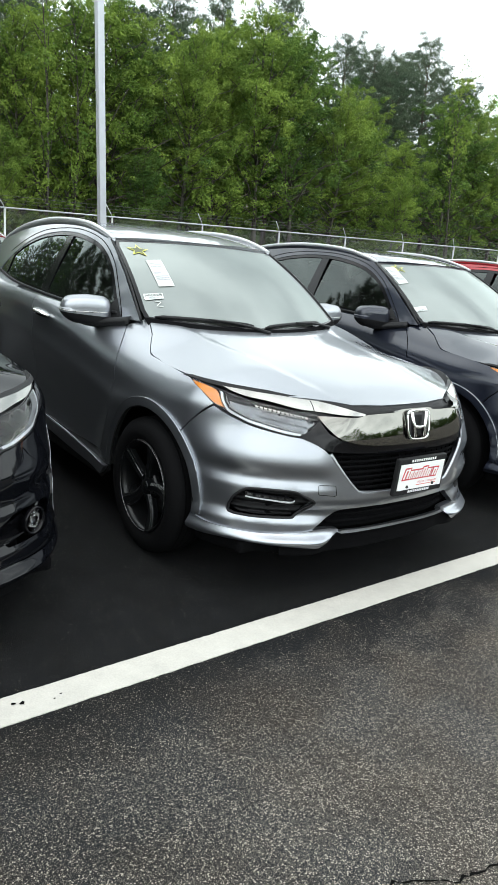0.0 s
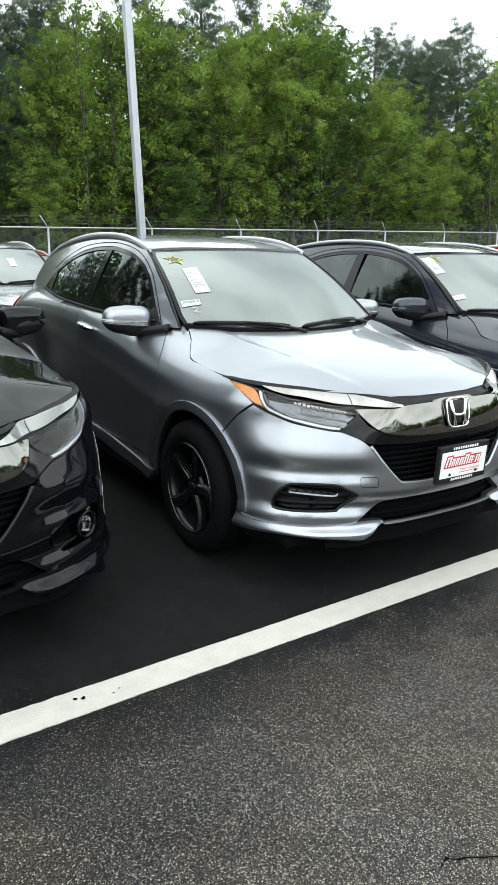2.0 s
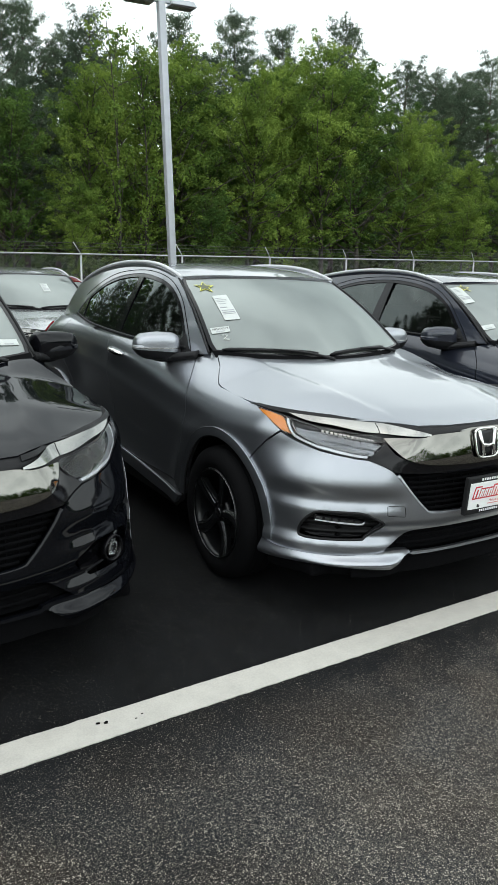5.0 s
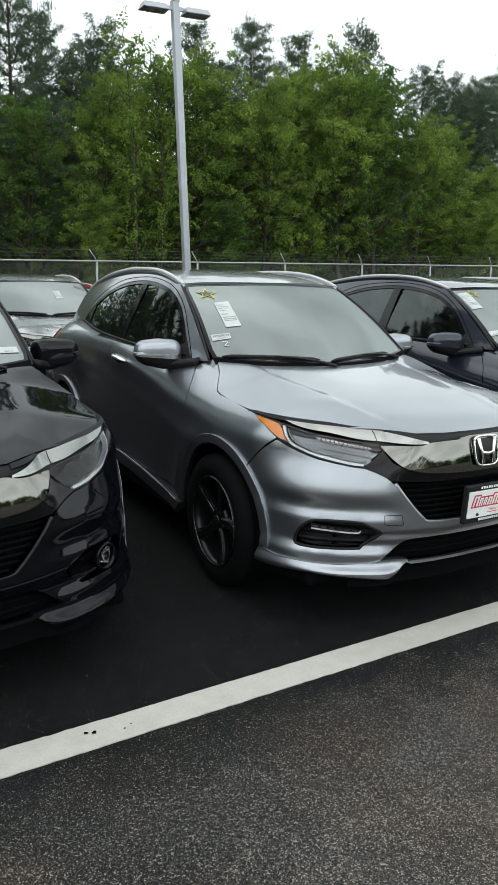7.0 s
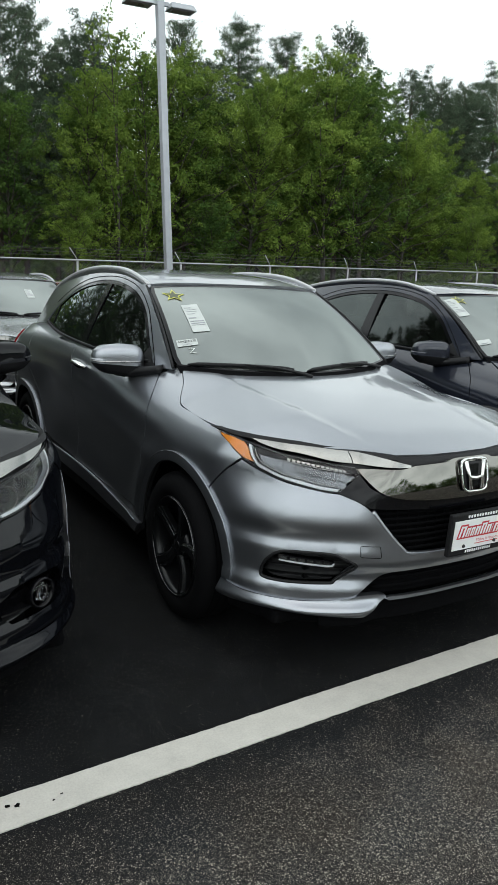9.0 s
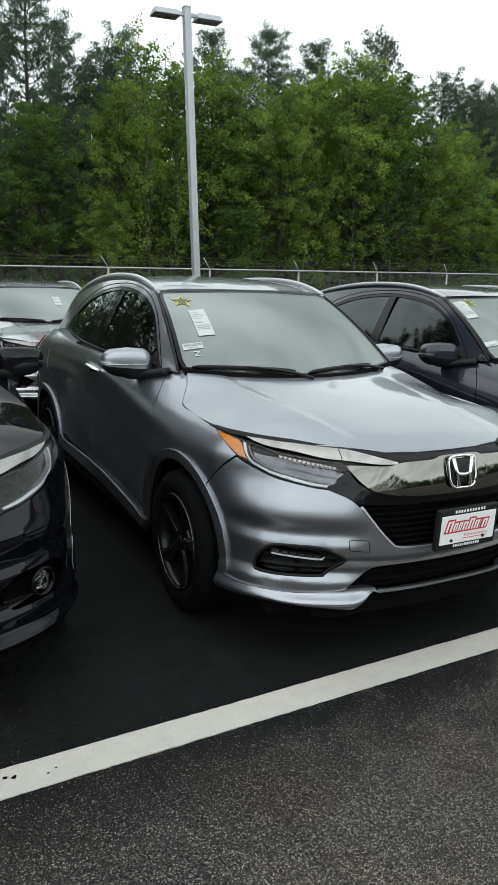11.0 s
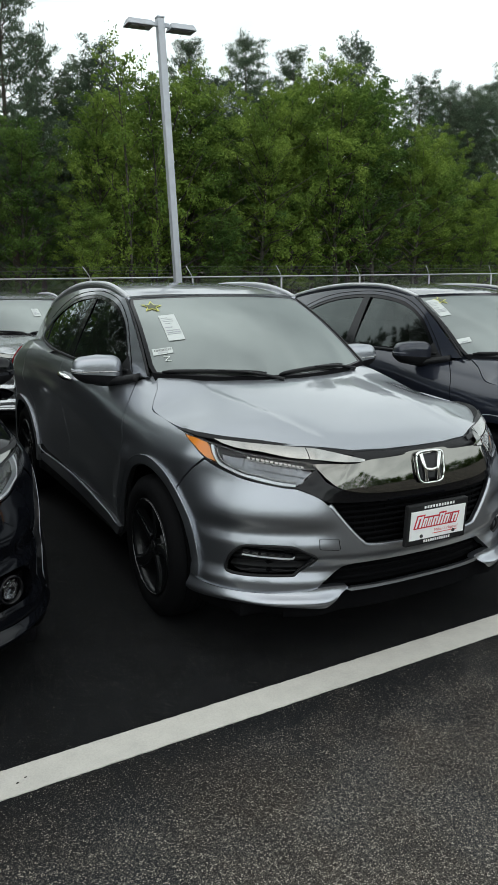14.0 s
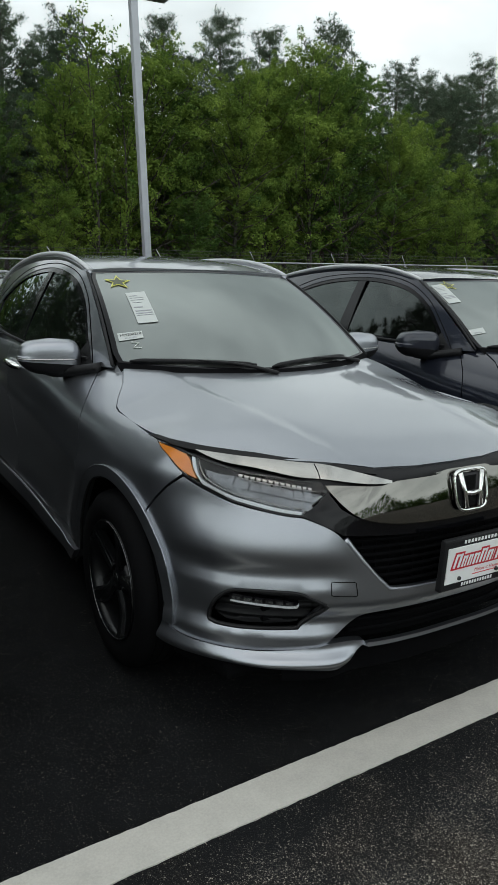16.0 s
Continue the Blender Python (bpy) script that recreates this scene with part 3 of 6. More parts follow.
def roof_at(x, y):
    x, y = np.asarray(x, float), np.asarray(y, float)
    edge = house_x(y, ROOF_EDGE(y))
    t = np.clip(np.abs(x) / edge, 0, 1.1)
    c = ROOF_LINE(y)
    return np.stack([x, y, c - (c - ROOF_EDGE(y)) * t**2.6], -1)


def rear_at(x, b):
    """Rear window and tailgate above the bumper; b 0 at the roof, 1 at the belt."""
    x, b = np.asarray(x, float), np.asarray(b, float)
    w = 0.50 + 0.14 * b
    u = x / 0.6
    return np.stack([u * w, 3.08 + 0.33 * np.abs(b)**1.3 - 0.05 * u**2, 1.445 - 0.03 * u**2 - 0.40 * b], -1)


def wheel(parent, x, y, side, steer=0.0):
    """A road wheel: tyre, barrel, five twisted spokes, hub, brake."""
    hub = new("wheel")
    hub.parent = parent
    hub.matrix_local = pose(x, y, 0.334, 0, 0, steer) @ Matrix.Diagonal((side, 1, 1, 1))
    w = 0.105
    tyre = [(-w + 0.012, 0.225), (-w, 0.26), (-w + 0.006, 0.30), (-w + 0.03, 0.328), (-0.05, 0.334), (0.05, 0.334), (w - 0.03, 0.328), (w - 0.006, 0.30), (w, 0.262), (w - 0.012, 0.228), (w - 0.03, 0.222), (-w + 0.03, 0.222)]
    part("tyre", cached("tyre", lambda: lathe_mesh("tyre", tyre, 64)), RUBBER, hub)
    grooves = lambda: joined([lathe_mesh("g", [(gx - 0.004, 0.3345), (gx + 0.004, 0.3345), (gx + 0.004, 0.3352), (gx - 0.004, 0.3352)], 48) for gx in (-0.05, -0.018, 0.018, 0.05)])
    part("tread_groove", cached("grooves", grooves), DARK, hub)
    rim = [(0.092, 0.228), (0.098, 0.224), (0.094, 0.214), (0.07, 0.206), (0.02, 0.198), (-0.08, 0.196), (-0.09, 0.222), (-0.085, 0.224), (0.07, 0.212)]
    part("rim", cached("rim", lambda: lathe_mesh("rim", rim, 64)), RIM_BLACK, hub)
    lip = [(0.0975, 0.2255), (0.1005, 0.2215), (0.0975, 0.2175), (0.0945, 0.2215)]
    part("rim_edge", cached("rim_edge", lambda: lathe_mesh("rim_edge", lip, 64)), RIM_CUT, hub, "machined bright rim edge")
    disc = [(0.0, 0.06), (0.0, 0.145), (-0.02, 0.145), (-0.02, 0.06)]
    part("brake_disc", cached("brake_disc", lambda: lathe_mesh("brake_disc", disc, 48)), STEEL, hub)
    back = [(-0.06, 0.0005), (-0.06, 0.2), (-0.065, 0.2), (-0.065, 0.0005)]
    part("brake_backplate", cached("wheel_back", lambda: lathe_mesh("back", back, 32)), DARK, hub)
    cal = part("brake_caliper", cached("caliper", lambda: bm_mesh(box_bm((0.06, 0.08, 0.15), (0.0, -0.13, 0.02), bevel=0.012))), STEEL, hub)
    boss = [(0.02, 0.0005), (0.02, 0.075), (0.05, 0.072), (0.064, 0.055), (0.066, 0.034), (0.07, 0.032), (0.071, 0.0005)]
    part("hub_cap", cached("hub_cap", lambda: lathe_mesh("hub_cap", boss, 32)), RIM_BLACK, hub)
    badge = [(0.0715, 0.0005), (0.0715, 0.022), (0.0735, 0.022), (0.0735, 0.0005)]
    part("hub_emblem", cached("hub_emblem", lambda: lathe_mesh("hub_emblem", badge, 24)), RIM_CUT, hub)
    for k in range(5):
        t = 2 * math.pi * k / 5 + 0.3
        nut = part("wheel_nut", cached("nut", lambda: bm_mesh(nut_bm())), RIM_CUT, hub)
        nut.matrix_local = pose(0.064, 0.057 * math.cos(t + 0.63), 0.057 * math.sin(t + 0.63))
        sp = part("spoke", cached("spoke", spoke_mesh), RIM_BLACK, hub)
        sp.matrix_local = Matrix.Rotation(t, 4, "X")
        fc = part("spoke_face", cached("spoke_face", spoke_edge_mesh), RIM_CUT, hub)
        fc.matrix_local = Matrix.Rotation(t, 4, "X")
    return hub


MESHES = {}


def cached(key, make):
    if key not in MESHES:
        MESHES[key] = make()
    return MESHES[key]


def bm_mesh(bm):
    me = bpy.data.meshes.new("mesh")
    bm.to_mesh(me)
    bm.free()
    return me


def joined(meshes):
    bm = bmesh.new()
    for me in meshes:
        bm.from_mesh(me)
    return bm_mesh(bm)


def nut_bm():
    bm = bmesh.new()
    bmesh.ops.create_cone(bm, cap_ends=True, segments=6, radius1=0.010, radius2=0.009, depth=0.016, matrix=Matrix.Rotation(radians(90), 4, "Y"))
    return bm


def spoke_rows():
    """Stations along a spoke: radius, half width, sideways sweep, face depth."""
    for t in np.linspace(0, 1, 9):
        yield 0.045 + 0.170 * t, 0.024 + 0.010 * t**2, 0.012 * math.sin(math.pi * t), 0.074 + 0.021 * t - 0.008 * math.sin(math.pi * t)


def spoke_mesh():
    verts, faces = [], []
    for r, w, off, face in spoke_rows():
        verts += [(face - 0.035, off - w, r), (face - 0.006, off - w, r), (face, off - w * 0.6, r), (face, off + w * 0.5, r), (face - 0.012, off + w, r), (face - 0.035, off + w, r)]
    n = len(verts) // 6
    for i in range(n - 1):
        for k in range(6):
            l = (k + 1) % 6
            faces.append((i * 6 + k, i * 6 + l, (i + 1) * 6 + l, (i + 1) * 6 + k))
    faces += [tuple(range(6))[::-1], tuple(range((n - 1) * 6, n * 6))]
    return mesh_of("spoke", verts, faces, False)


def spoke_edge_mesh():
    """The bright cut lines along a spoke's two edges."""
    verts, faces = [], []
    for sg in (1, -1):
        k = len(verts)
        for r, w, off, face in spoke_rows():
            verts += [(face + 0.001, off + sg * w * 0.44, r), (face + 0.001, off + sg * w * 0.60, r), (face - 0.009, off + sg * w * 1.02, r), (face - 0.013, off + sg * w * 0.9, r)]
        for i in range((len(verts) - k) // 4 - 1):
            for j in range(4):
                l = (j + 1) % 4
                faces.append((k + i * 4 + j, k + i * 4 + l, k + (i + 1) * 4 + l, k + (i + 1) * 4 + j))
    return mesh_of("spoke_face", verts, faces, False)


def arch_points(yc, radius, a0, a1, n=26):
    """(y, z) along a wheel arch, angles in degrees from the front (0) over the top (90) to the back (180)."""
    yc, zc = (yc - 0.07, 0.352) if yc < 1 else (yc - 0.04, 0.345)
    return [(yc - radius * math.cos(radians(a)), zc + radius * math.sin(radians(a))) for a in np.linspace(a0, a1, n)]



def flank(pts):
    return [(at_y(y), z) for y, z in pts]


def nose(pts):
    return [(at_x(x), z) for x, z in pts]


def mirrored(half):
    """Closes a half outline, given from the centre out and back, across the middle."""
    return list(half) + [(-a, b) for a, b in half[::-1] if abs(a) > 1e-6]


def sweep_on(name, pts, surf, radius, lift=0.0, flat=1.0, side=1, sides=8, closed=False):
    """A tube laid along a line on a surface."""
    q = np.array(pts, float)
    p = surf(q[:, 0], q[:, 1])
    e = 1e-3
    n = np.cross(surf(q[:, 0] + e, q[:, 1]) - surf(q[:, 0] - e, q[:, 1]), surf(q[:, 0], q[:, 1] + e) - surf(q[:, 0], q[:, 1] - e))
    n /= np.linalg.norm(n, axis=1)[:, None]
    if ((p - CENTRE) * n).sum() < 0:
        n = -n
    p = p + n * lift
    p[:, 0] *= side
    return rod_mesh(name, p, radius, sides, flat, closed)



def side_height(x, y):
    """The height at which the flank is x from the middle, at y."""
    z = np.linspace(0.80, 1.12, 160)
    p = body(np.full(160, at_y(y)), z)
    return float(np.interp(-x, -p[:, 0], z))

# ---- the car ----
DOOR_FRONT = [(0.475, 1.045), (0.37, 0.96), (0.318, 0.87), (0.312, 0.76), (0.345, 0.64), (0.395, 0.50), (0.425, 0.39)]
DOOR_MID = [(1.50, 1.10), (1.47, 0.90), (1.46, 0.60), (1.46, 0.405)]
DLO_TOP = [(0.60, 1.098), (0.70, 1.205), (0.85, 1.335), (1.05, 1.432), (1.30, 1.482), (1.60, 1.498), (1.95, 1.475), (2.25, 1.41), (2.50, 1.30), (2.62, 1.20)]
DLO_FOOT = [(2.58, 1.175), (2.10, 1.138), (1.50, 1.112), (0.85, 1.09)]


def shrink(poly, d):
    """An outline drawn in by d."""
    p = np.array(poly, float)
    area = np.sum(p[:, 0] * np.roll(p[:, 1], -1) - np.roll(p[:, 0], -1) * p[:, 1])
    e = np.roll(p, -1, 0) - p
    n = np.stack([-e[:, 1], e[:, 0]], -1) / (np.linalg.norm(e, axis=1)[:, None] + 1e-9) * np.sign(area)
    m = n + np.roll(n, 1, 0)
    m /= np.maximum((m * m).sum(1), 0.6)[:, None] / 2
    return [tuple(q) for q in p + m * d]


def build_car(paint):
    car = new("car")
    pn = []          # painted parts
    def skin2(name, outline, surf, mat, step=0.03, label="", painted=False, parent=None, **k):
        made = []
        for side in (1, -1):
            ob = part(name, skin(name, outline, surf, step, side=side, **k), mat, parent or car, label)
            made.append(ob)
            if painted:
                pn.append(ob)
        return made

    # inner shell, dark, that shows in the gaps
    skin2("inner_shell", flank([(0.30, 0.24), (2.2, 0.24), (2.2, 1.0), (0.30, 0.86)]), body, DARK, 0.06, rim=0.0, lift=-0.05)
    part("floor_pan", box_bm((1.5, 3.9, 0.06), (0, 1.25, 0.24), bevel=0.02), DARK, car)
    part("engine_bay", box_bm((1.24, 0.95, 0.42), (0, -0.22, 0.52), bevel=0.03), DARK, car)
    part("tail_bay", box_bm((1.22, 0.7, 0.6), (0, 2.75, 0.62), bevel=0.03), DARK, car)
    for side in (1, -1):
        for yc in (0.0, 2.61):
            liner = [(side * (0.50 + 0.33 * (i % 2)), yc - 0.40 * math.cos(a), 0.335 + 0.40 * math.sin(a)) for a in np.linspace(-0.2, math.pi + 0.2, 20) for i in (0, 1)]
            part("wheel_liner", mesh_of("wheel_liner", liner, [(2 * k, 2 * k + 1, 2 * k + 3, 2 * k + 2) for k in range(19)]), DARK, car)
            part("inner_wheel_well", box_bm((0.04, 0.86, 0.62), (side * 0.52, yc, 0.50)), DARK, car)

    # bumper
    gap = 0.003
    bump_half = (curve2(nose([(0.0, 0.492), (0.113, 0.494), (0.272, 0.501), (0.317, 0.524), (0.392, 0.602), (0.445, 0.672), (0.479, 0.699), (0.524, 0.719), (0.556, 0.731)]), 3)
                 + curve2(nose([(0.60, 0.735), (0.699, 0.754)]) + flank([(-0.635, 0.769), (-0.556, 0.792), (-0.487, 0.821)]), 3)
                 + flank([(-0.43, 0.778), (-0.374, 0.724), (-0.325, 0.668)])
                 + flank(arch_points(0.0, 0.385, 52, 0, 14))
                 + curve2(flank([(-0.465, 0.327), (-0.521, 0.316), (-0.623, 0.314)]) + nose([(0.647, 0.312), (0.50, 0.326), (0.455, 0.353), (0.405, 0.392), (0.356, 0.417), (0.244, 0.424), (0.12, 0.424), (0.0, 0.424)]), 4))
    fog_hole = flank([(-0.601, 0.399), (-0.620, 0.451), (-0.652, 0.490), (-0.689, 0.511)]) + nose([(0.624, 0.515), (0.564, 0.511), (0.532, 0.495), (0.478, 0.456), (0.550, 0.390), (0.582, 0.377)]) + flank([(-0.636, 0.376)])
    fog_hole = curve2(fog_hole, 3, True)
    pn.append(part("front_bumper", skin("front_bumper", mirrored(bump_half), body, 0.022, holes=(fog_hole, [(-a, b) for a, b in fog_hole]), rim=0.03), paint, car))
    roll = mirrored(nose([(0.0, 0.486), (0.113, 0.488), (0.268, 0.495), (0.313, 0.519), (0.386, 0.600), (0.438, 0.672)]))
    path = curve2([q for q in sorted(set(tuple(p) for p in roll))], 5)
    pn.append(part("grille_edge", sweep_on("grille_edge", path, body, 0.011, -0.010, 1.0), paint, car))
    tow = [(-a, b) for a, b in nose([(0.474, 0.500), (0.474, 0.535), (0.470, 0.538), (0.406, 0.536), (0.402, 0.532), (0.396, 0.494), (0.401, 0.490), (0.468, 0.496)])]
    part("tow_eye_cover_seam", sweep_on("tow_eye_cover_seam", dense(tow, 0.012), body, 0.0014, 0.0004, closed=True, sides=5), DARK, car)

    # fog lamp pockets
    def pocket(s, z):
        p = body(s, z)
        depth = 0.05
        a = np.abs(s)
        px, tx, ty = np.interp(a, PLAN_S, PLAN[:, 0]), np.interp(a, PLAN_S, PLAN_T[:, 0]), np.interp(a, PLAN_S, PLAN_T[:, 1])
        ribs = 0.012 * np.cos((z - 0.44) * 2 * np.pi / 0.038)
        p[..., 0] -= np.sign(s) * ty * (depth - ribs)
        p[..., 1] += tx * (depth - ribs)
        return p
    for side in (1, -1):
        pk = part("fog_lamp_pocket", skin("fog_lamp_pocket", fog_hole, pocket, 0.012, rim=0.0, side=side), TRIM_BLACK, car, "black ribbed plastic fog lamp pocket")
        fr = part("fog_frame", sweep_on("fog_frame", dense(shrink(fog_hole, 0.006), 0.015), body, 0.008, -0.006, 0.8, side, 8, True), TRIM_BLACK, pk)
        bar = nose([(0.728, 0.486), (0.60, 0.478), (0.568, 0.470), (0.560, 0.456), (0.575, 0.445), (0.66, 0.452), (0.728, 0.459)])
        lamp = part("fog_led_bar", skin("fog_led_bar", bar, body, 0.012, rim=0.02, lift=-0.012, side=side), GLOSS_BLACK, pk)
        edge = nose([(0.726, 0.461), (0.66, 0.4545), (0.585, 0.4475), (0.566, 0.4490), (0.560, 0.4610), (0.566, 0.4590), (0.570, 0.4530), (0.585, 0.4520), (0.66, 0.4590), (0.726, 0.4655)])
        part("led_strip", skin("led_strip", edge, body, 0.012, rim=0.012, lift=-0.006, side=side), WHITE_STRIP, lamp, "bright clear light strip")
        for k in range(6):
            x0 = 0.722 - 0.0255 * k
            zc = 0.4735 - 0.0018 * k
            cell = nose([(x0, zc + 0.007), (x0 - 0.018, zc + 0.006), (x0 - 0.018, zc - 0.007), (x0, zc - 0.004)])
            part("led_cell", skin("led_cell", cell, body, 0.02, rim=0.006, lift=-0.008, side=side), REFLECTOR, lamp)
        # round fog lamp of the other trim
        q = body(np.array([at_x(0.665)]), np.array([0.445]))[0] * (side, 1, 1)
        rf = new("round_fog_lamp")
        rf.parent = car
        face = Matrix.Translation(q) @ Matrix.Rotation(radians(-90 + side * 30), 4, "Z") @ Matrix.Translation((0.008, 0, 0))
        rf.matrix_local = face
        part("bezel", lathe_mesh("bezel", [(-0.03, 0.052), (0.0, 0.054), (0.006, 0.050), (0.0, 0.043), (-0.03, 0.042)], 28), GLOSS_BLACK, rf)
        part("bowl", lathe_mesh("bowl", [(-0.03, 0.0005), (-0.026, 0.02), (-0.012, 0.042), (-0.03, 0.044)], 28), REFLECTOR, rf)
        part("lens", lathe_mesh("lens", [(0.004, 0.0005), (0.002, 0.03), (-0.002, 0.043), (-0.006, 0.043), (0.0, 0.0005)], 28), LENS, rf)
        part("surround", skin("surround", nose([(0.76, 0.40), (0.75, 0.47), (0.60, 0.475), (0.52, 0.43), (0.56, 0.385)]), body, 0.03, rim=0.01, lift=-0.03, side=side), GLOSS_BLACK, rf).matrix_local = face.inverted()

    # lower lip with wing-shaped ends, and the splitter line
    def lip(s, z):
        p = body(s, np.maximum(z, 0.30))
        a = np.abs(s)
        tx, ty = np.interp(a, PLAN_S, PLAN_T[:, 0]), np.interp(a, PLAN_S, PLAN_T[:, 1])
        px = np.interp(a, PLAN_S, PLAN[:, 0])
        blade = step01(px, 0.36, 0.47) * (1 - step01(px, 0.62, 0.78))
        out = 0.008 + 0.014 * step01(z, 0.33, 0.285) + 0.024 * blade * step01(z, 0.316, 0.284) - 0.02 * step01(z, 0.285, 0.25)
        inner = step01(np.interp(a, PLAN_S, PLAN[:, 0]), 0.34, 0.44)
        out = out * (0.35 + 0.65 * inner)
        p[..., 0] += np.sign(s) * ty * out
        p[..., 1] -= tx * out
        p[..., 2] = z
        return p
    wing = (curve2(flank([(-0.44, 0.333), (-0.521, 0.318), (-0.623, 0.317)]) + nose([(0.647, 0.315), (0.52, 0.325), (0.46, 0.335), (0.40, 0.334)]), 4)
            + nose([(0.358, 0.328), (0.352, 0.318), (0.382, 0.302), (0.410, 0.280), (0.436, 0.260)]) + curve2(nose([(0.45, 0.254), (0.58, 0.268), (0.68, 0.275)]) + flank([(-0.60, 0.272), (-0.50, 0.262), (-0.42, 0.262)]), 4))
    for ob in skin2("lip_wing", wing, lip, paint, 0.010, "silver aero lip with sharp wing ends", True, rim=0.03):
        pass
    split = nose([(0.0, 0.327), (0.2, 0.325), (0.345, 0.323), (0.36, 0.314), (0.345, 0.308), (0.2, 0.312), (0.0, 0.314)])
    pn.append(part("splitter_strip", skin("splitter_strip", mirrored(split), lip, 0.02, rim=0.02, lift=0.012), paint, car))
    dam = nose([(0.0, 0.312), (0.39, 0.306), (0.45, 0.262), (0.60, 0.262), (0.60, 0.215), (0.0, 0.225)])
    part("air_dam", skin("air_dam", mirrored(dam), lip, 0.04, rim=0.02, lift=-0.02), DARK, car)
    und = [(a, b) for a, b in flank([(-0.43, 0.26), (-0.6, 0.26)]) + nose([(0.6, 0.27), (0.6, 0.20)]) + flank([(-0.6, 0.19), (-0.43, 0.19)])]
    skin2("corner_apron", und, body, DARK, 0.04, rim=0.01, lift=-0.03)

    # grilles
    low = mirrored(nose([(0.0, 0.43), (0.244, 0.428), (0.36, 0.422), (0.41, 0.396), (0.46, 0.357), (0.47, 0.335), (0.39, 0.318), (0.2, 0.318), (0.0, 0.320)]))
    lg = part("lower_grille", skin("lower_grille", low, body, 0.025, rim=0.0, lift=-0.045), DARK, car)
    for k in range(2):
        z = 0.350 + 0.032 * k
        part("grille_slat", sweep_on("grille_slat", nose([(x, z) for x in np.linspace(-0.40, 0.40, 21)]), body, 0.006, -0.034, 1.3), DARK, lg)
    main = mirrored(nose([(0.0, 0.68), (0.178, 0.683), (0.40, 0.691), (0.452, 0.69), (0.40, 0.602), (0.322, 0.518), (0.272, 0.496), (0.113, 0.488), (0.0, 0.486)]))
    mg = part("main_grille", skin("main_grille", main, body, 0.025, rim=0.0, lift=-0.05), DARK, car)
    for k in range(7):
        z = 0.512 + 0.024 * k
        half = float(np.interp(z, (0.50, 0.54, 0.62, 0.69), (0.26, 0.325, 0.40, 0.45)))
        part("grille_slat", sweep_on("grille_slat", nose([(x, z) for x in np.linspace(-half, half, 25)]), body, 0.0055, -0.034, 1.2), DARK, mg)
    for k in range(-8, 9):
        x = 0.047 * k
        z0 = float(np.interp(abs(x), (0.26, 0.325, 0.40), (0.503, 0.545, 0.625)))
        part("grille_rib", sweep_on("grille_rib", nose([(x, z) for z in np.linspace(z0, 0.672, 6)]), body, 0.003, -0.038), DARK, mg)
    band = mirrored(nose([(0.0, 0.712), (0.152, 0.714), (0.303, 0.719), (0.404, 0.736), (0.447, 0.759), (0.478, 0.800), (0.515, 0.770), (0.554, 0.735), (0.524, 0.723), (0.479, 0.703), (0.446, 0.684), (0.400, 0.681), (0.178, 0.673), (0.0, 0.670)]))
    part("gloss_black_band", skin("gloss_black_band", band, body, 0.025, rim=0.03, lift=-0.004), GLOSS_BLACK, car)

    def proud(s, z):
        p = body(s, z)
        h = np.clip(z - 0.72, 0, 1)
        f = (0.008 + 3.9 * h**2 - 0.10 * h - 0.85 * h**2) * (1 - step01(np.abs(s), at_x(0.32), at_x(0.48)))
        p[..., 1] -= f
        return p
    bar = mirrored(curve2(nose([(0.0, 0.860), (0.075, 0.860), (0.108, 0.856), (0.134, 0.848), (0.284, 0.843), (0.335, 0.832), (0.40, 0.828), (0.486, 0.820)]), 3) + curve2(nose([(0.476, 0.806), (0.440, 0.768), (0.396, 0.738), (0.303, 0.718), (0.152, 0.710), (0.0, 0.708)]), 3))
    part("grille_bar", skin("grille_bar", bar, proud, 0.02, rim=0.03), SMOKED, car, "smoked chrome grille bar")
    blade = (curve2(flank([(-0.494, 0.900), (-0.619, 0.893)]) + nose([(0.677, 0.886), (0.555, 0.875), (0.45, 0.869), (0.386, 0.861), (0.31, 0.845)]), 4)
             + curve2(nose([(0.31, 0.838), (0.40, 0.834), (0.495, 0.834), (0.582, 0.841), (0.693, 0.862)]) + flank([(-0.606, 0.873), (-0.538, 0.887)]), 4))
    skin2("chrome_blade", blade, proud, SMOKED_SATIN, 0.012, "smoked chrome blade over the lamp and grille", rim=0.02, lift=0.008)
    for side in (1, -1):
        part("blade_seam", sweep_on("blade_seam", [(at_x(0.515), 0.8715), (at_x(0.505), 0.853), (at_x(0.500), 0.834)], proud, 0.0016, 0.008, 1.0, side, 5), DARK, car)
    # black rubber band that bridges from the bonnet's front edge to the bar and the lamps
    e_in = np.array(curve2([(0.0, -0.835), (0.15, -0.832), (0.30, -0.812), (0.42, -0.728), (0.50, -0.676), (0.60, -0.592), (0.68, -0.510), (0.72, -0.44)], 5))
    e_out = np.array(curve2([(0.0, -0.872), (0.15, -0.868), (0.30, -0.848), (0.42, -0.790), (0.50, -0.728), (0.60, -0.643), (0.68, -0.553), (0.735, -0.47)], 5))
    e_in, e_out = (np.concatenate([e[:0:-1] * (-1, 1), e]) for e in (e_in, e_out))
    vi, vo = hood_at(e_in[:, 0], e_in[:, 1]) - (0, 0, 0.006), hood_at(e_out[:, 0], np.maximum(e_out[:, 1], -0.86)) - (0, 0, 0.016)
    vo[:, 1] = e_out[:, 1]
    vo[:, 2] -= 0.028 * step01(np.abs(e_out[:, 0]), 0.30, 0.44)
    n = len(vi)
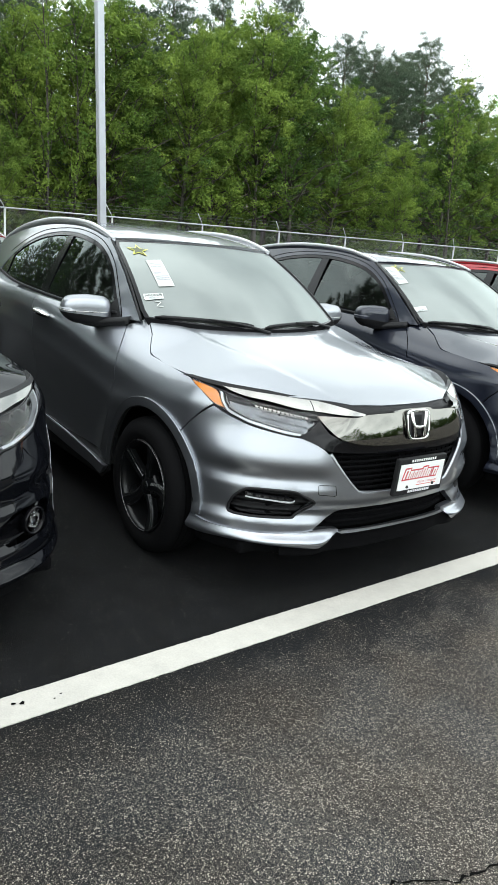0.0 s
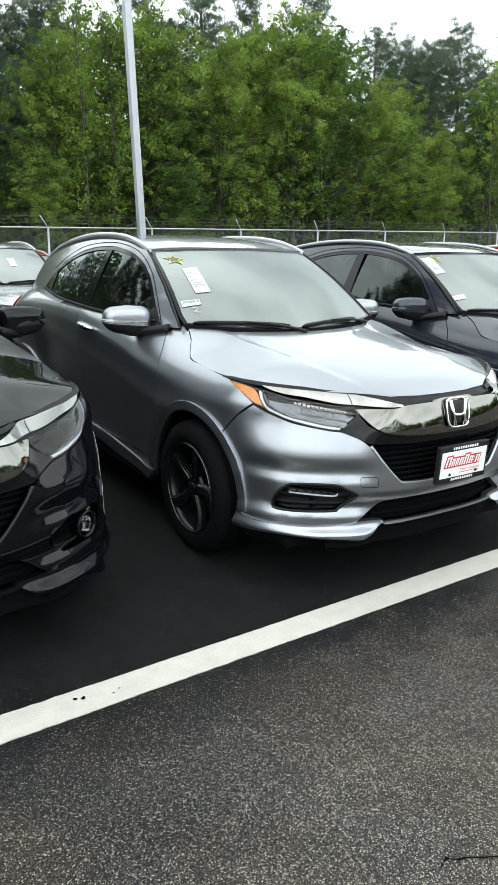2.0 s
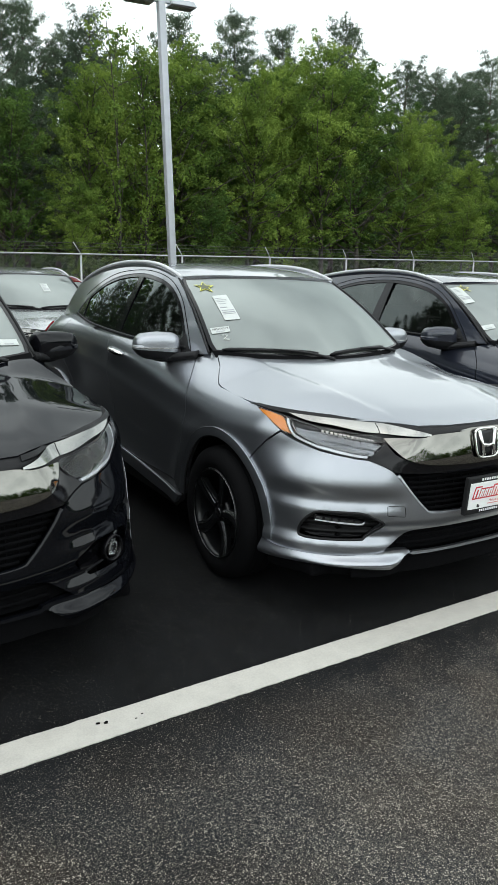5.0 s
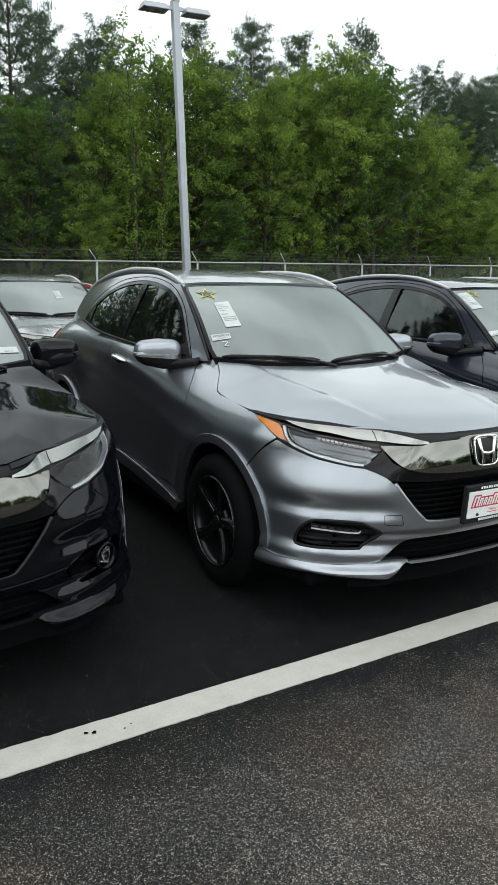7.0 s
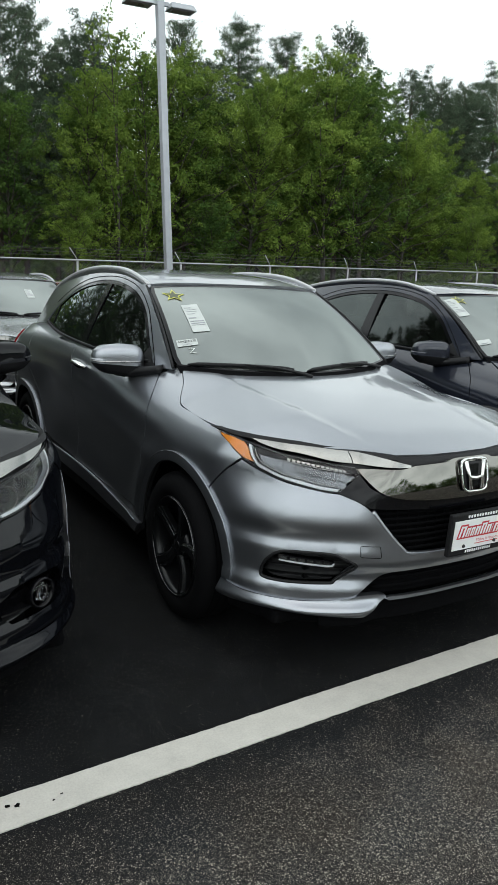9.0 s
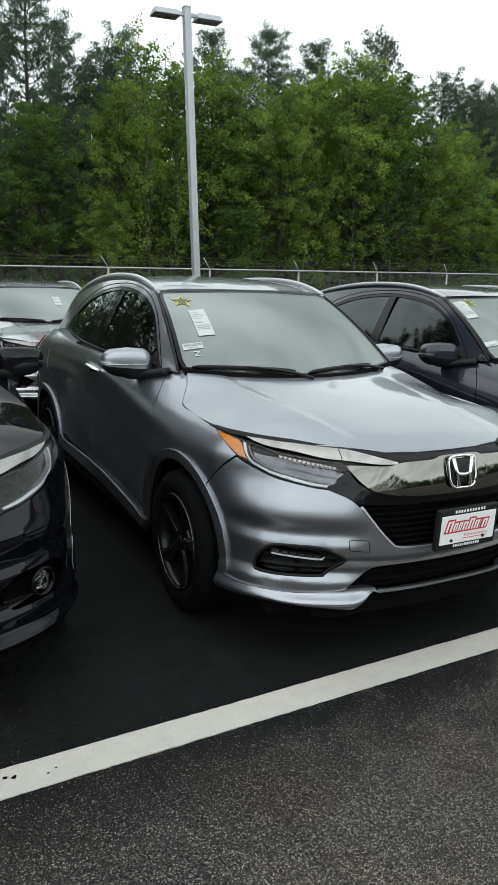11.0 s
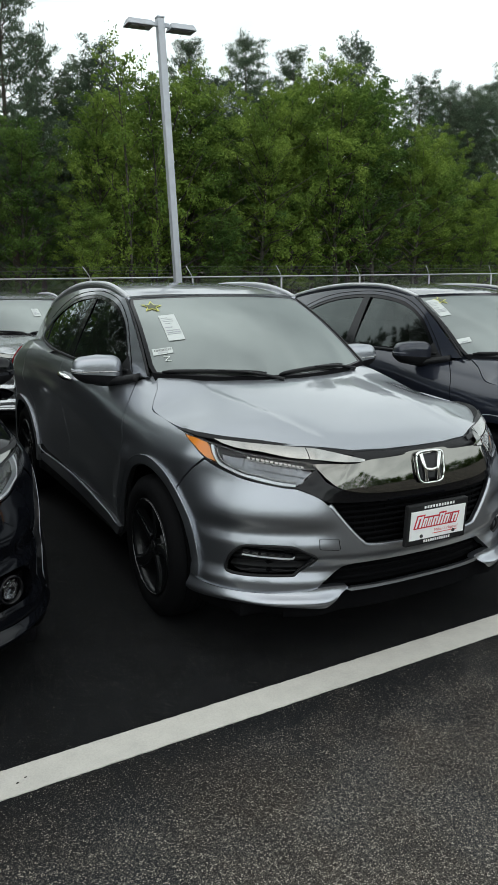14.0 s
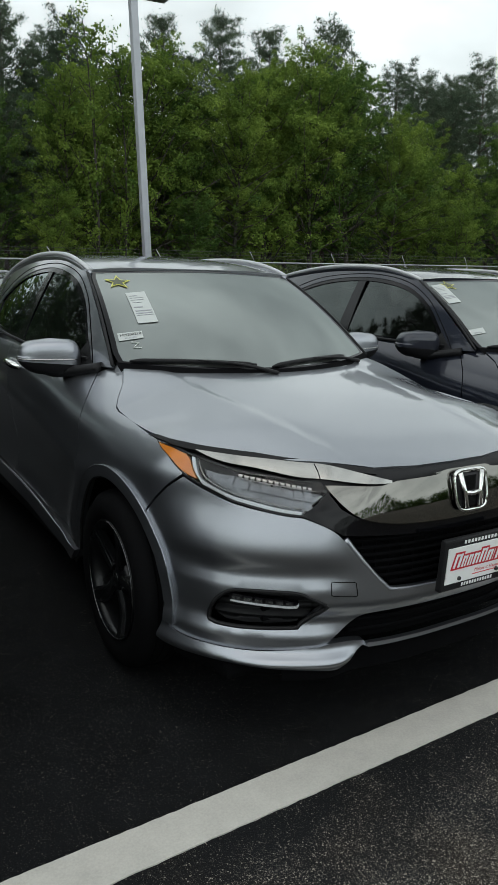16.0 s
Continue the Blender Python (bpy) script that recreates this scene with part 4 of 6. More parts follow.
    part("bonnet_gap", mesh_of("bonnet_gap", list(vi) + list(vo) + list(vo - (0, 0, 0.03)), [(i, i + 1, n + i + 1, n + i) for i in range(n - 1)] + [(n + i, n + i + 1, 2 * n + i + 1, 2 * n + i) for i in range(n - 1)]), TRIM_BLACK, car, "black rubber seal along the bonnet's front edge")

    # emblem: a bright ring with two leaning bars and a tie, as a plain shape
    em = new("emblem")
    em.parent = car
    em.matrix_local = pose(0, -0.942, 0.793, -12, 0, 0)
    ring = [(math.copysign(abs(math.cos(t)) ** 0.45, math.cos(t)) * (0.070 + 0.007 * math.sin(t)), 0, math.copysign(abs(math.sin(t)) ** 0.45, math.sin(t)) * 0.064) for t in np.linspace(0, 2 * math.pi, 40, endpoint=False)]
    part("ring", rod_mesh("ring", ring, 0.0055, 8, closed=True), CHROME, em)
    part("backing", box_bm((0.122, 0.012, 0.108), (0, 0.005, 0), bevel=0.01), GLOSS_BLACK, em)
    for k in (1, -1):
        part("upright", rod_mesh("upright", [(k * 0.030, -0.004, -0.055), (k * 0.034, -0.006, -0.005), (k * 0.049, -0.004, 0.056)], [0.0085, 0.0075, 0.010], 8), CHROME, em)
    part("crossbar", rod_mesh("crossbar", [(-0.034, -0.004, -0.008), (0, -0.006, -0.013), (0.034, -0.004, -0.008)], 0.0085, 8), CHROME, em)

    # headlamps
    hl = (curve2(flank([(-0.252, 0.912), (-0.345, 0.911), (-0.418, 0.903), (-0.498, 0.889), (-0.609, 0.868)]) + nose([(0.71, 0.856), (0.628, 0.845), (0.533, 0.834), (0.49, 0.829)]), 4)
          + nose([(0.476, 0.802), (0.510, 0.768)]) + curve2(nose([(0.554, 0.735), (0.621, 0.741), (0.699, 0.759)]) + flank([(-0.635, 0.774), (-0.556, 0.797), (-0.485, 0.827), (-0.398, 0.872), (-0.300, 0.904)]), 4))
    def bowl_at(s, z):
        p = body(s, z)
        a = np.abs(s)
        tx, ty = np.interp(a, PLAN_S, PLAN_T[:, 0]), np.interp(a, PLAN_S, PLAN_T[:, 1])
        dep = 0.055 - 0.02 * np.cos(a * 60) * hump(z, 0.81, 0.05)
        p[..., 0] -= np.sign(s) * ty * dep
        p[..., 1] += tx * dep
        return p
    for side in (1, -1):
        lamp = part("headlamp", skin("headlamp", shrink(hl, 0.002), bowl_at, 0.02, rim=0.0, side=side), GLOSS_BLACK, car, "headlamp with clear lens and amber corner")
        part("lamp_housing", skin("lamp_housing", hl, body, 0.02, holes=(shrink(hl, 0.005),), rim=0.05, lift=-0.004, side=side), GLOSS_BLACK, lamp)
        amber = flank([(-0.314, 0.906), (-0.402, 0.900), (-0.464, 0.889), (-0.488, 0.874), (-0.510, 0.845), (-0.530, 0.820), (-0.487, 0.832), (-0.415, 0.870)])
        part("amber_corner", skin("amber_corner", amber, body, 0.015, rim=0.03, lift=-0.007, side=side), AMBER, lamp, "amber corner reflector")
        low_g = curve2(flank([(-0.490, 0.884), (-0.512, 0.850), (-0.54, 0.820), (-0.56, 0.803), (-0.635, 0.780)]) + nose([(0.699, 0.765), (0.62, 0.748), (0.560, 0.741)]), 3)
        upper = curve2(flank([(-0.505, 0.880), (-0.526, 0.847), (-0.556, 0.816), (-0.634, 0.789)]) + nose([(0.690, 0.7735), (0.62, 0.7575), (0.556, 0.7495)]), 3)
        part("light_guide", skin("light_guide", low_g + upper[::-1], body, 0.012, rim=0.02, lift=-0.004, side=side), WHITE_STRIP, lamp, "white light guide")
        back = flank([(-0.530, 0.872), (-0.545, 0.842), (-0.575, 0.815), (-0.64, 0.790)]) + nose([(0.68, 0.775), (0.55, 0.752), (0.495, 0.80), (0.53, 0.822), (0.63, 0.834), (0.71, 0.848)]) + flank([(-0.60, 0.858)])
        part("reflector", skin("reflector", back, body, 0.012, rim=0.0, lift=-0.034, side=side), REFLECTOR, lamp, "faceted bright reflector")
        for k in range(7):
            x0 = 0.73 - 0.030 * k
            zt, zb = 0.838 - 0.0030 * k, 0.812 - 0.0048 * k
            cell = nose([(x0, zt), (x0 - 0.024, zt - 0.003), (x0 - 0.026, zb - 0.004), (x0 - 0.003, zb)])
            part("projector_cell", skin("projector_cell", cell, body, 0.012, rim=0.03, lift=-0.022, side=side), REFLECTOR, lamp)
            cell = nose([(x0 - 0.002, zb - 0.006), (x0 - 0.026, zb - 0.010), (x0 - 0.024, zb - 0.032), (x0 - 0.004, zb - 0.026)])
            part("projector_cell", skin("projector_cell", cell, body, 0.012, rim=0.03, lift=-0.028, side=side), REFLECTOR, lamp)
        inner_line = curve2(flank([(-0.520, 0.874), (-0.540, 0.846), (-0.572, 0.819), (-0.636, 0.796)]) + nose([(0.682, 0.781), (0.62, 0.7665), (0.556, 0.757)]), 3)
        part("inner_light_line", sweep_on("inner_light_line", inner_line, body, 0.0022, -0.008, 1.0, side, 5), SATIN, lamp)
        for k in range(13):
            x0 = 0.735 - 0.0165 * k
            zt = 0.8515 - 0.0027 * k
            tooth = nose([(x0, zt), (x0 - 0.0125, zt - 0.002), (x0 - 0.0115, zt - 0.0085), (x0 - 0.001, zt - 0.0065)])
            part("led_tooth", skin("led_tooth", tooth, body, 0.02, rim=0.012, lift=-0.014, side=side), SMOKED_SATIN, lamp)
        part("brow_line", sweep_on("brow_line", curve2(nose([(0.742, 0.8425), (0.66, 0.829), (0.58, 0.8165), (0.505, 0.806)]), 4), body, 0.0018, -0.016, 1.0, side, 5), SATIN, lamp)
        lens = part("lens", skin("lens", shrink(hl, 0.004), body, 0.02, rim=0.0, lift=0.001, side=side), LENS, lamp, "clear polycarbonate lens")
        lens.visible_shadow = False
        gasket = (flank([(-0.245, 0.913), (-0.303, 0.921), (-0.442, 0.918), (-0.556, 0.911)]) + nose([(0.705, 0.903), (0.607, 0.890), (0.50, 0.882), (0.40, 0.875), (0.33, 0.868), (0.325, 0.852), (0.386, 0.860), (0.45, 0.868), (0.555, 0.874), (0.677, 0.885)])
                  + flank([(-0.619, 0.892), (-0.494, 0.900), (-0.418, 0.904), (-0.345, 0.911)]))
        part("upper_gasket", skin("upper_gasket", gasket, body, 0.02, rim=0.03, lift=0.003, side=side), TRIM_BLACK, lamp)

    # bonnet
    hood_half = [(0.0, -0.850), (0.15, -0.846), (0.30, -0.818), (0.42, -0.738), (0.50, -0.688), (0.60, -0.604), (0.68, -0.522), (0.735, -0.442), (0.768, -0.34), (0.781, -0.24), (0.787, -0.05), (0.786, 0.06), (0.780, 0.10), (0.760, 0.14), (0.70, 0.235), (0.655, 0.345), (0.63, 0.366), (0.50, 0.300), (0.30, 0.210), (0.15, 0.176), (0.0, 0.166)]
    pn.append(part("bonnet", skin("bonnet", mirrored(hood_half), hood_at, 0.025, rim=0.03), paint, car))

    # flank panels
    rim_of_bonnet = [(at_y(y), side_height(x + 0.004, y)) for x, y in hood_half if 0.6 < x and -0.2 < y < 0.36]
    fender = (flank([(-0.482, 0.830), (-0.398, 0.877), (-0.30, 0.909)]) + rim_of_bonnet + flank([(0.38, 1.085), (0.42, 1.082), (0.47, 1.048)])
              + curve2(flank([(y - gap, z) for y, z in DOOR_FRONT]), 4) + flank([(0.42, 0.355), (0.325, 0.35)]) + flank(arch_points(0.0, 0.385, 176, 52, 22)) + flank([(-0.32, 0.674), (-0.370, 0.729), (-0.425, 0.783)]))
    skin2("front_wing", fender, body, paint, 0.025, "", True, rim=0.02)
    d1 = curve2(flank([(y + gap, z) for y, z in DOOR_FRONT]), 4) + flank([(0.90, 0.385), (1.455, 0.405)]) + curve2(flank([(y - gap, z) for y, z in DOOR_MID[::-1]]), 4) + flank([(1.15, 1.088), (0.80, 1.070)])
    skin2("front_door", d1, body, paint, 0.03, "", True, rim=0.02)
    d2 = curve2(flank([(y + gap, z) for y, z in DOOR_MID]), 4) + flank([(1.47, 0.405), (1.95, 0.43)]) + flank([(2.10, 0.46), (2.17, 0.60), (2.24, 0.72), (2.33, 0.82), (2.42, 0.95), (2.46, 1.155), (2.10, 1.125)])
    skin2("rear_door", d2, body, paint, 0.03, "", True, rim=0.02)
    q = flank([(2.103, 0.455), (2.176, 0.60), (2.246, 0.72), (2.336, 0.82), (2.426, 0.95), (2.466, 1.157), (2.7, 1.165), (2.95, 1.15)]) + [(PLAN_S[-1] - 0.75, 1.10), (PLAN_S[-1] - 0.55, 1.08), (PLAN_S[-1] - 0.55, 0.75), (at_y(3.05), 0.70), (at_y(2.98), 0.55)] + flank(arch_points(2.61, 0.395, 150, 12, 24))
    skin2("rear_quarter", q, body, paint, 0.03, "", True, rim=0.02)
    for side in (1, -1):
        ys = np.linspace(1.9, 3.0, 24)
        zt = np.interp(ys, (1.5, 2.10, 2.466, 2.7, 3.0), (1.10, 1.125, 1.157, 1.165, 1.15)) - 0.004
        outer = body(np.array([at_y(y) for y in ys]), zt) * (side, 1, 1)
        inner = house_at(ys, zt + 0.012) * (side, 1, 1) - (side * 0.006, 0, 0)
        mid = (outer + inner) / 2 + (0, 0, 0.006)
        verts, n = list(outer) + list(mid) + list(inner), len(ys)
        pn.append(part("belt_ledge", mesh_of("belt_ledge", verts, [q[::side] for j in (0, n) for i in range(n - 1) for q in ((j + i, j + i + 1, j + n + i + 1, j + n + i),)]), paint, car))
    tail = [(at_y(2.985), 0.55), (at_y(3.055), 0.695), (PLAN_S[-1] - 0.55, 0.745), (PLAN_S[-1], 0.745), (PLAN_S[-1], 0.32), (PLAN_S[-1] - 0.6, 0.30), (at_y(3.0), 0.32)]
    skin2("rear_bumper", tail, body, paint, 0.04, "", True, rim=0.02)
    gate = [(PLAN_S[-1] - 0.545, 0.75), (PLAN_S[-1], 0.75), (PLAN_S[-1], 1.06), (PLAN_S[-1] - 0.545, 1.06)]
    skin2("tailgate", gate, body, paint, 0.05, "", True, rim=0.0)
    lampo = [(at_y(2.96), 1.10), (PLAN_S[-1] - 0.62, 1.075), (PLAN_S[-1] - 0.50, 1.06), (PLAN_S[-1] - 0.50, 0.94), (PLAN_S[-1] - 0.72, 0.90), (at_y(3.12), 0.93), (at_y(3.02), 1.02)]
    skin2("tail_lamp", lampo, body, RED_LENS, 0.03, "red tail lamp", rim=0.02, lift=0.008)
    sill = flank([(0.36, 0.318), (0.59, 0.340), (0.93, 0.372), (1.34, 0.390), (2.0, 0.402), (2.12, 0.375), (2.05, 0.345), (1.1, 0.325), (0.75, 0.294), (0.40, 0.268)])
    skin2("sill_skirt", sill, body, paint, 0.03, "side skirt", True, rim=0.03, lift=0.012)
    # proud tube in body paint, added to draw the sill's highlight line
    for side in (1, -1):
        pn.append(part("sill_ridge", sweep_on("sill_ridge", curve2(flank([(0.40, 0.325), (0.59, 0.346), (0.93, 0.378), (1.34, 0.396), (2.0, 0.410), (2.12, 0.44)]), 5), body, 0.0035, 0.012, 1.0, side), paint, car))
    skin2("sill_trim", flank([(0.33, 0.30), (0.33, 0.44), (2.25, 0.49), (2.25, 0.25), (0.45, 0.22)]), body, TRIM_BLACK, 0.05, rim=0.0, lift=-0.012)

    # wheel arch mouldings: an inner black lip and the painted flare
    for side in (1, -1):
        for yc, a0, a1 in ((0.0, -2, 182), (2.61, -3, 178)):
            ring_o = flank(arch_points(yc, 0.421, a0, a1, 34))
            ring_i = flank(arch_points(yc, 0.378, a1, a0, 34))
            ob = part("arch_moulding", skin("arch_moulding", ring_o + ring_i, body, 0.016, rim=0.03, lift=0.011, side=side), paint, car)
            pn.append(ob)
            part("arch_lip", sweep_on("arch_lip", flank(arch_points(yc, 0.379, a0, a1, 34)), body, 0.007, 0.004, 1.0, side), TRIM_BLACK, ob)
            part("arch_highlight", sweep_on("arch_highlight", flank(arch_points(yc, 0.418, a0, a1, 34)), body, 0.003, 0.010, 1.0, side), paint, ob)
            pn.append(ob.children[-1])

    # glasshouse
    dlo = curve2(DLO_TOP, 4) + DLO_FOOT
    house = ([(0.40, 1.072), (0.55, 1.188), (0.70, 1.296), (0.85, 1.390), (0.985, 1.470), (1.10, 1.500), (1.25, 1.525), (1.45, 1.541), (1.7, 1.548), (1.95, 1.543), (2.2, 1.53), (2.45, 1.505), (2.7, 1.475), (2.95, 1.43), (3.08, 1.40), (3.16, 1.28), (3.20, 1.12)]
             + [(2.85, 1.135), (2.45, 1.135), (2.1, 1.108), (1.5, 1.085), (0.8, 1.055)])
    hs = skin2("side_frame", house, house_at, paint, 0.03, "", True, rim=0.02, holes=(dlo,))
    for side in (1, -1):
        fr = part("window_trim", skin("window_trim", dlo, house_at, 0.03, holes=(shrink(dlo, 0.022),), rim=0.016, lift=-0.004, side=side), GLOSS_BLACK, car)
        inner = shrink(dlo, 0.018)
        front = skin("front_side_window", clip_y(inner, None, 1.45), house_at, 0.05, rim=0.0, lift=-0.010, side=side)
        g1 = part("front_side_window", front, SIDE_GLASS, car, "tinted side window")
        g2 = part("rear_side_window", skin("rear_side_window", clip_y(inner, 1.56, None), house_at, 0.05, rim=0.0, lift=-0.010, side=side), SIDE_GLASS, car, "tinted side window")
        for g in (g1, g2):
            g.visible_shadow = False
        part("centre_pillar", skin("centre_pillar", [(1.45, 1.10), (1.565, 1.105), (1.57, 1.50), (1.49, 1.50)], house_at, 0.04, rim=0.01, lift=-0.006, side=side), GLOSS_BLACK, car)
        part("rear_handle_trim", skin("rear_handle_trim", [(2.40, 1.165), (2.605, 1.185), (2.56, 1.25), (2.47, 1.315), (2.43, 1.30)], house_at, 0.03, rim=0.008, lift=-0.004, side=side), GLOSS_BLACK, car)
        part("belt_moulding", sweep_on("belt_moulding", curve2([(2.60, 1.185), (2.10, 1.14), (1.50, 1.113), (0.85, 1.091), (0.60, 1.088)], 8), house_at, 0.007, 0.004, 1.5, side), TRIM_BLACK, car)
        part("door_seam", sweep_on("door_seam", curve2([(0.535, 1.05), (0.60, 1.13), (0.72, 1.25), (0.85, 1.357), (1.05, 1.455), (1.30, 1.505), (1.60, 1.520), (2.0, 1.498), (2.3, 1.43), (2.55, 1.33)], 6), house_at, 0.0025, 0.0005, 1.0, side), DARK, car)
        # roof rail
        ry = np.linspace(0.985, 3.0, 30)
        rails = [(house_x(y, ROOF_EDGE(y)) * side * 0.985, y, float(ROOF_EDGE(y)) + 0.002 + 0.026 * float(np.clip(math.sin(math.pi * (y - 0.985) / 2.015), 0, 1) ** 0.55)) for y in ry]
        part("roof_rail", rod_mesh("roof_rail", rails, [0.014 + 0.007 * math.sin(math.pi * k / 29) for k in range(30)], 10, 0.7), RAIL, car, "satin silver roof rail")
        low_r = [(x, y, z - 0.022) for x, y, z in rails]
        pn.append(part("rail_foot", rod_mesh("rail_foot", low_r, 0.016, 8, 1.3), paint, car))
    roof_half = [(0.0, 0.925), (0.2, 0.932), (0.4, 0.958), (0.56, 0.998)] + [(float(house_x(y, ROOF_EDGE(y))) - 0.004, y) for y in np.linspace(1.05, 3.08, 18)] + [(0.35, 3.12), (0.0, 3.13)]
    pn.append(part("roof", skin("roof", mirrored(roof_half), roof_at, 0.05, rim=0.02), paint, car))
    rg = mirrored([(0.0, 0.08), (0.5, 0.10), (0.54, 0.85), (0.0, 0.92)])
    part("rear_window", skin("rear_window", rg, rear_at, 0.06, rim=0.01), SIDE_GLASS, car)
    pn.append(part("tailgate_frame", skin("tailgate_frame", mirrored([(0.0, -0.02), (0.62, -0.02), (0.64, 1.02), (0.0, 1.02)]), rear_at, 0.06, holes=(rg,), rim=0.0, lift=-0.003), paint, car))

    # windscreen, black edge, wipers
    ws = mirrored([(0.0, 0.02), (0.66, 0.02), (0.672, 0.10), (0.672, 0.80), (0.66, 0.885), (0.0, 0.89)])
    wsm = part("windscreen", skin("windscreen", ws, screen_at, 0.05, rim=0.006), GLASS, car, "windscreen reflecting the clouds")
    wsm.visible_shadow = False
    part("windscreen_border", skin("windscreen_border", ws, screen_at, 0.04, holes=(shrink(ws, 0.020),), rim=0.0, lift=0.0012), GLOSS_BLACK, wsm)
    part("cowl", skin("cowl", mirrored([(0.0, -0.075), (0.60, -0.09), (0.66, -0.05), (0.67, 0.024), (0.3, 0.026), (0.0, 0.026)]), screen_at, 0.04, rim=0.0, lift=0.004), DARK, car)
    for side in (1, -1):
        part("screen_pillar_seal", sweep_on("screen_pillar_seal", [(side * 0.684, b) for b in np.linspace(0.0, 0.89, 14)], screen_at, 0.0075, 0.002, 0.8), TRIM_BLACK, car)
    for x0, x1 in ((-0.04, -0.62), (0.52, -0.04)):
        blade_row = [(x0 + (x1 - x0) * t, 0.036 + 0.030 * math.sin(math.pi * t) ** 0.7) for t in np.linspace(0.12, 1.0, 14)]
        wp = part("wiper_blade", sweep_on("wiper_blade", blade_row, screen_at, [0.004] + [0.0075] * 12 + [0.003], 0.008, 1.3), TRIM_BLACK, car, "black windscreen wiper")
        arm_row = [(x0, -0.02), (x0 + (x1 - x0) * 0.10, 0.015), (x0 + (x1 - x0) * 0.30, 0.050), (x0 + (x1 - x0) * 0.55, 0.066)]
        part("wiper_arm", sweep_on("wiper_arm", curve2(arm_row, 4), screen_at, [0.012 - 0.0006 * k for k in range(13)], 0.016, 0.8), TRIM_BLACK, wp)

    # mirrors
    for side in (1, -1):
        mm = new("door_mirror")
        mm.parent = car
        mm.matrix_local = pose(0.862 * side, 0.69, 1.098, 0, 0, 14 * side) @ Matrix.Diagonal((side, 1, 1, 1))
        for nm, lo, hi, mt in (("mirror_cap", -0.28, 1.0, paint), ("mirror_foot_shell", -1.0, -0.28, TRIM_BLACK)):
            verts, faces, nu, nv = [], [], 36, 14
            for j in range(nv + 1):
                w = lo + (hi - lo) * j / nv
                rr = (1 - abs(w) ** 3.4) ** (1 / 3.4)
                for i in range(nu):
                    t = 2 * math.pi * i / nu
                    cx, cy = math.cos(t), math.sin(t)
                    ex = math.copysign(abs(cx) ** 0.50, cx)
                    ey = math.copysign(abs(cy) ** 0.70, cy)
                    wide = 0.134 * (1 - 0.05 * w) * (1 - 0.35 * max(0.0, -w - 0.28))
                    deep = (0.085 if ey < 0 else 0.045) * (1 - 0.25 * max(0.0, -w - 0.28))
                    up = 0.080 * w + (0.010 * ex if w < 0 else -0.004 * ex) * rr
                    verts.append((wide * ex * rr, deep * ey * rr, up))
            for j in range(nv):
                for i in range(nu):
                    k = (i + 1) % nu
                    faces.append((j * nu + i, j * nu + k, (j + 1) * nu + k, (j + 1) * nu + i))
            faces.append(tuple(range(nv * nu, (nv + 1) * nu)) if hi == 1.0 else tuple(range(nu - 1, -1, -1)))
            ob = part(nm, mesh_of(nm, verts, faces), mt, mm)
            if mt is paint:
                pn.append(ob)
        strip = [(0.135 * math.copysign(abs(math.cos(t)) ** 0.50, math.cos(t)), -0.0865 * abs(math.sin(t)) ** 0.70, -0.006 + 0.002 * math.cos(t)) for t in np.linspace(0.02, math.pi * 0.75, 16)]
        part("turn_signal_strip", rod_mesh("turn_signal_strip", strip, 0.0032, 6), SATIN, mm)
        arm = [(0.04, -0.005, -0.046), (-0.05, -0.02, -0.062), (-0.12, -0.08, -0.052), (-0.205, -0.165, -0.034)]
        part("mirror_arm", rod_mesh("mirror_arm", curve2(arm, 4), [0.030, 0.036, 0.040, 0.040, 0.038, 0.036, 0.034, 0.032, 0.031, 0.031, 0.031, 0.032, 0.033], 10, 0.75), TRIM_BLACK, mm)
        part("sail_panel", skin("sail_panel", [(0.52, 1.05), (0.59, 1.10), (0.655, 1.165), (0.70, 1.10), (0.70, 1.065)], house_at, 0.03, rim=0.008, lift=0.005, side=side), TRIM_BLACK, car)
        part("mirror_glass", box_bm((0.14, 0.004, 0.07), (0.0, 0.036, -0.004), bevel=0.001), CHROME, mm)

    # door handles
    for side in (1, -1):
        hp = body(np.array([at_y(1.31)]), np.array([1.015]))[0] * (side, 1, 1)
        h = part("door_handle", rod_mesh("door_handle", [(hp[0] + side * 0.004, 1.20, 0.998), (hp[0] + side * 0.034, 1.235, 1.010), (hp[0] + side * 0.038, 1.33, 1.020), (hp[0] + side * 0.006, 1.42, 1.022)], [0.017, 0.022, 0.021, 0.015], 12, 0.85), CHROME, car, "chrome door handle")
        part("handle_recess", skin("handle_recess", curve2(flank([(1.23, 0.985), (1.31, 0.975), (1.39, 1.005), (1.37, 1.055), (1.29, 1.06), (1.23, 1.03)]), 4, True), body, 0.02, rim=0.0, lift=0.0015, side=side), paint, h)
        pn.append(h.children[-1])

    # cabin
    part("dashboard", box_bm((1.28, 0.50, 0.20), (0, 0.62, 0.97), Matrix.Rotation(radians(-6), 4, "X"), 0.06, 4), CABIN, car)
    part("cabin_floor", box_bm((1.4, 2.6, 0.04), (0, 1.7, 0.40)), CABIN, car)
    part("headliner", box_bm((0.98, 1.7, 0.02), (0, 1.95, 1.47), bevel=0.008), CABIN, car)
    for x in (-0.36, 0.36):
        st = part("seat", box_bm((0.48, 0.5, 0.18), (x, 1.25, 0.66), bevel=0.06, segs=3), CLOTH, car)
        part("seat_back", box_bm((0.46, 0.14, 0.62), (x, 1.55, 0.98), Matrix.Rotation(radians(-14), 4, "X"), 0.05, 3), CLOTH, st)
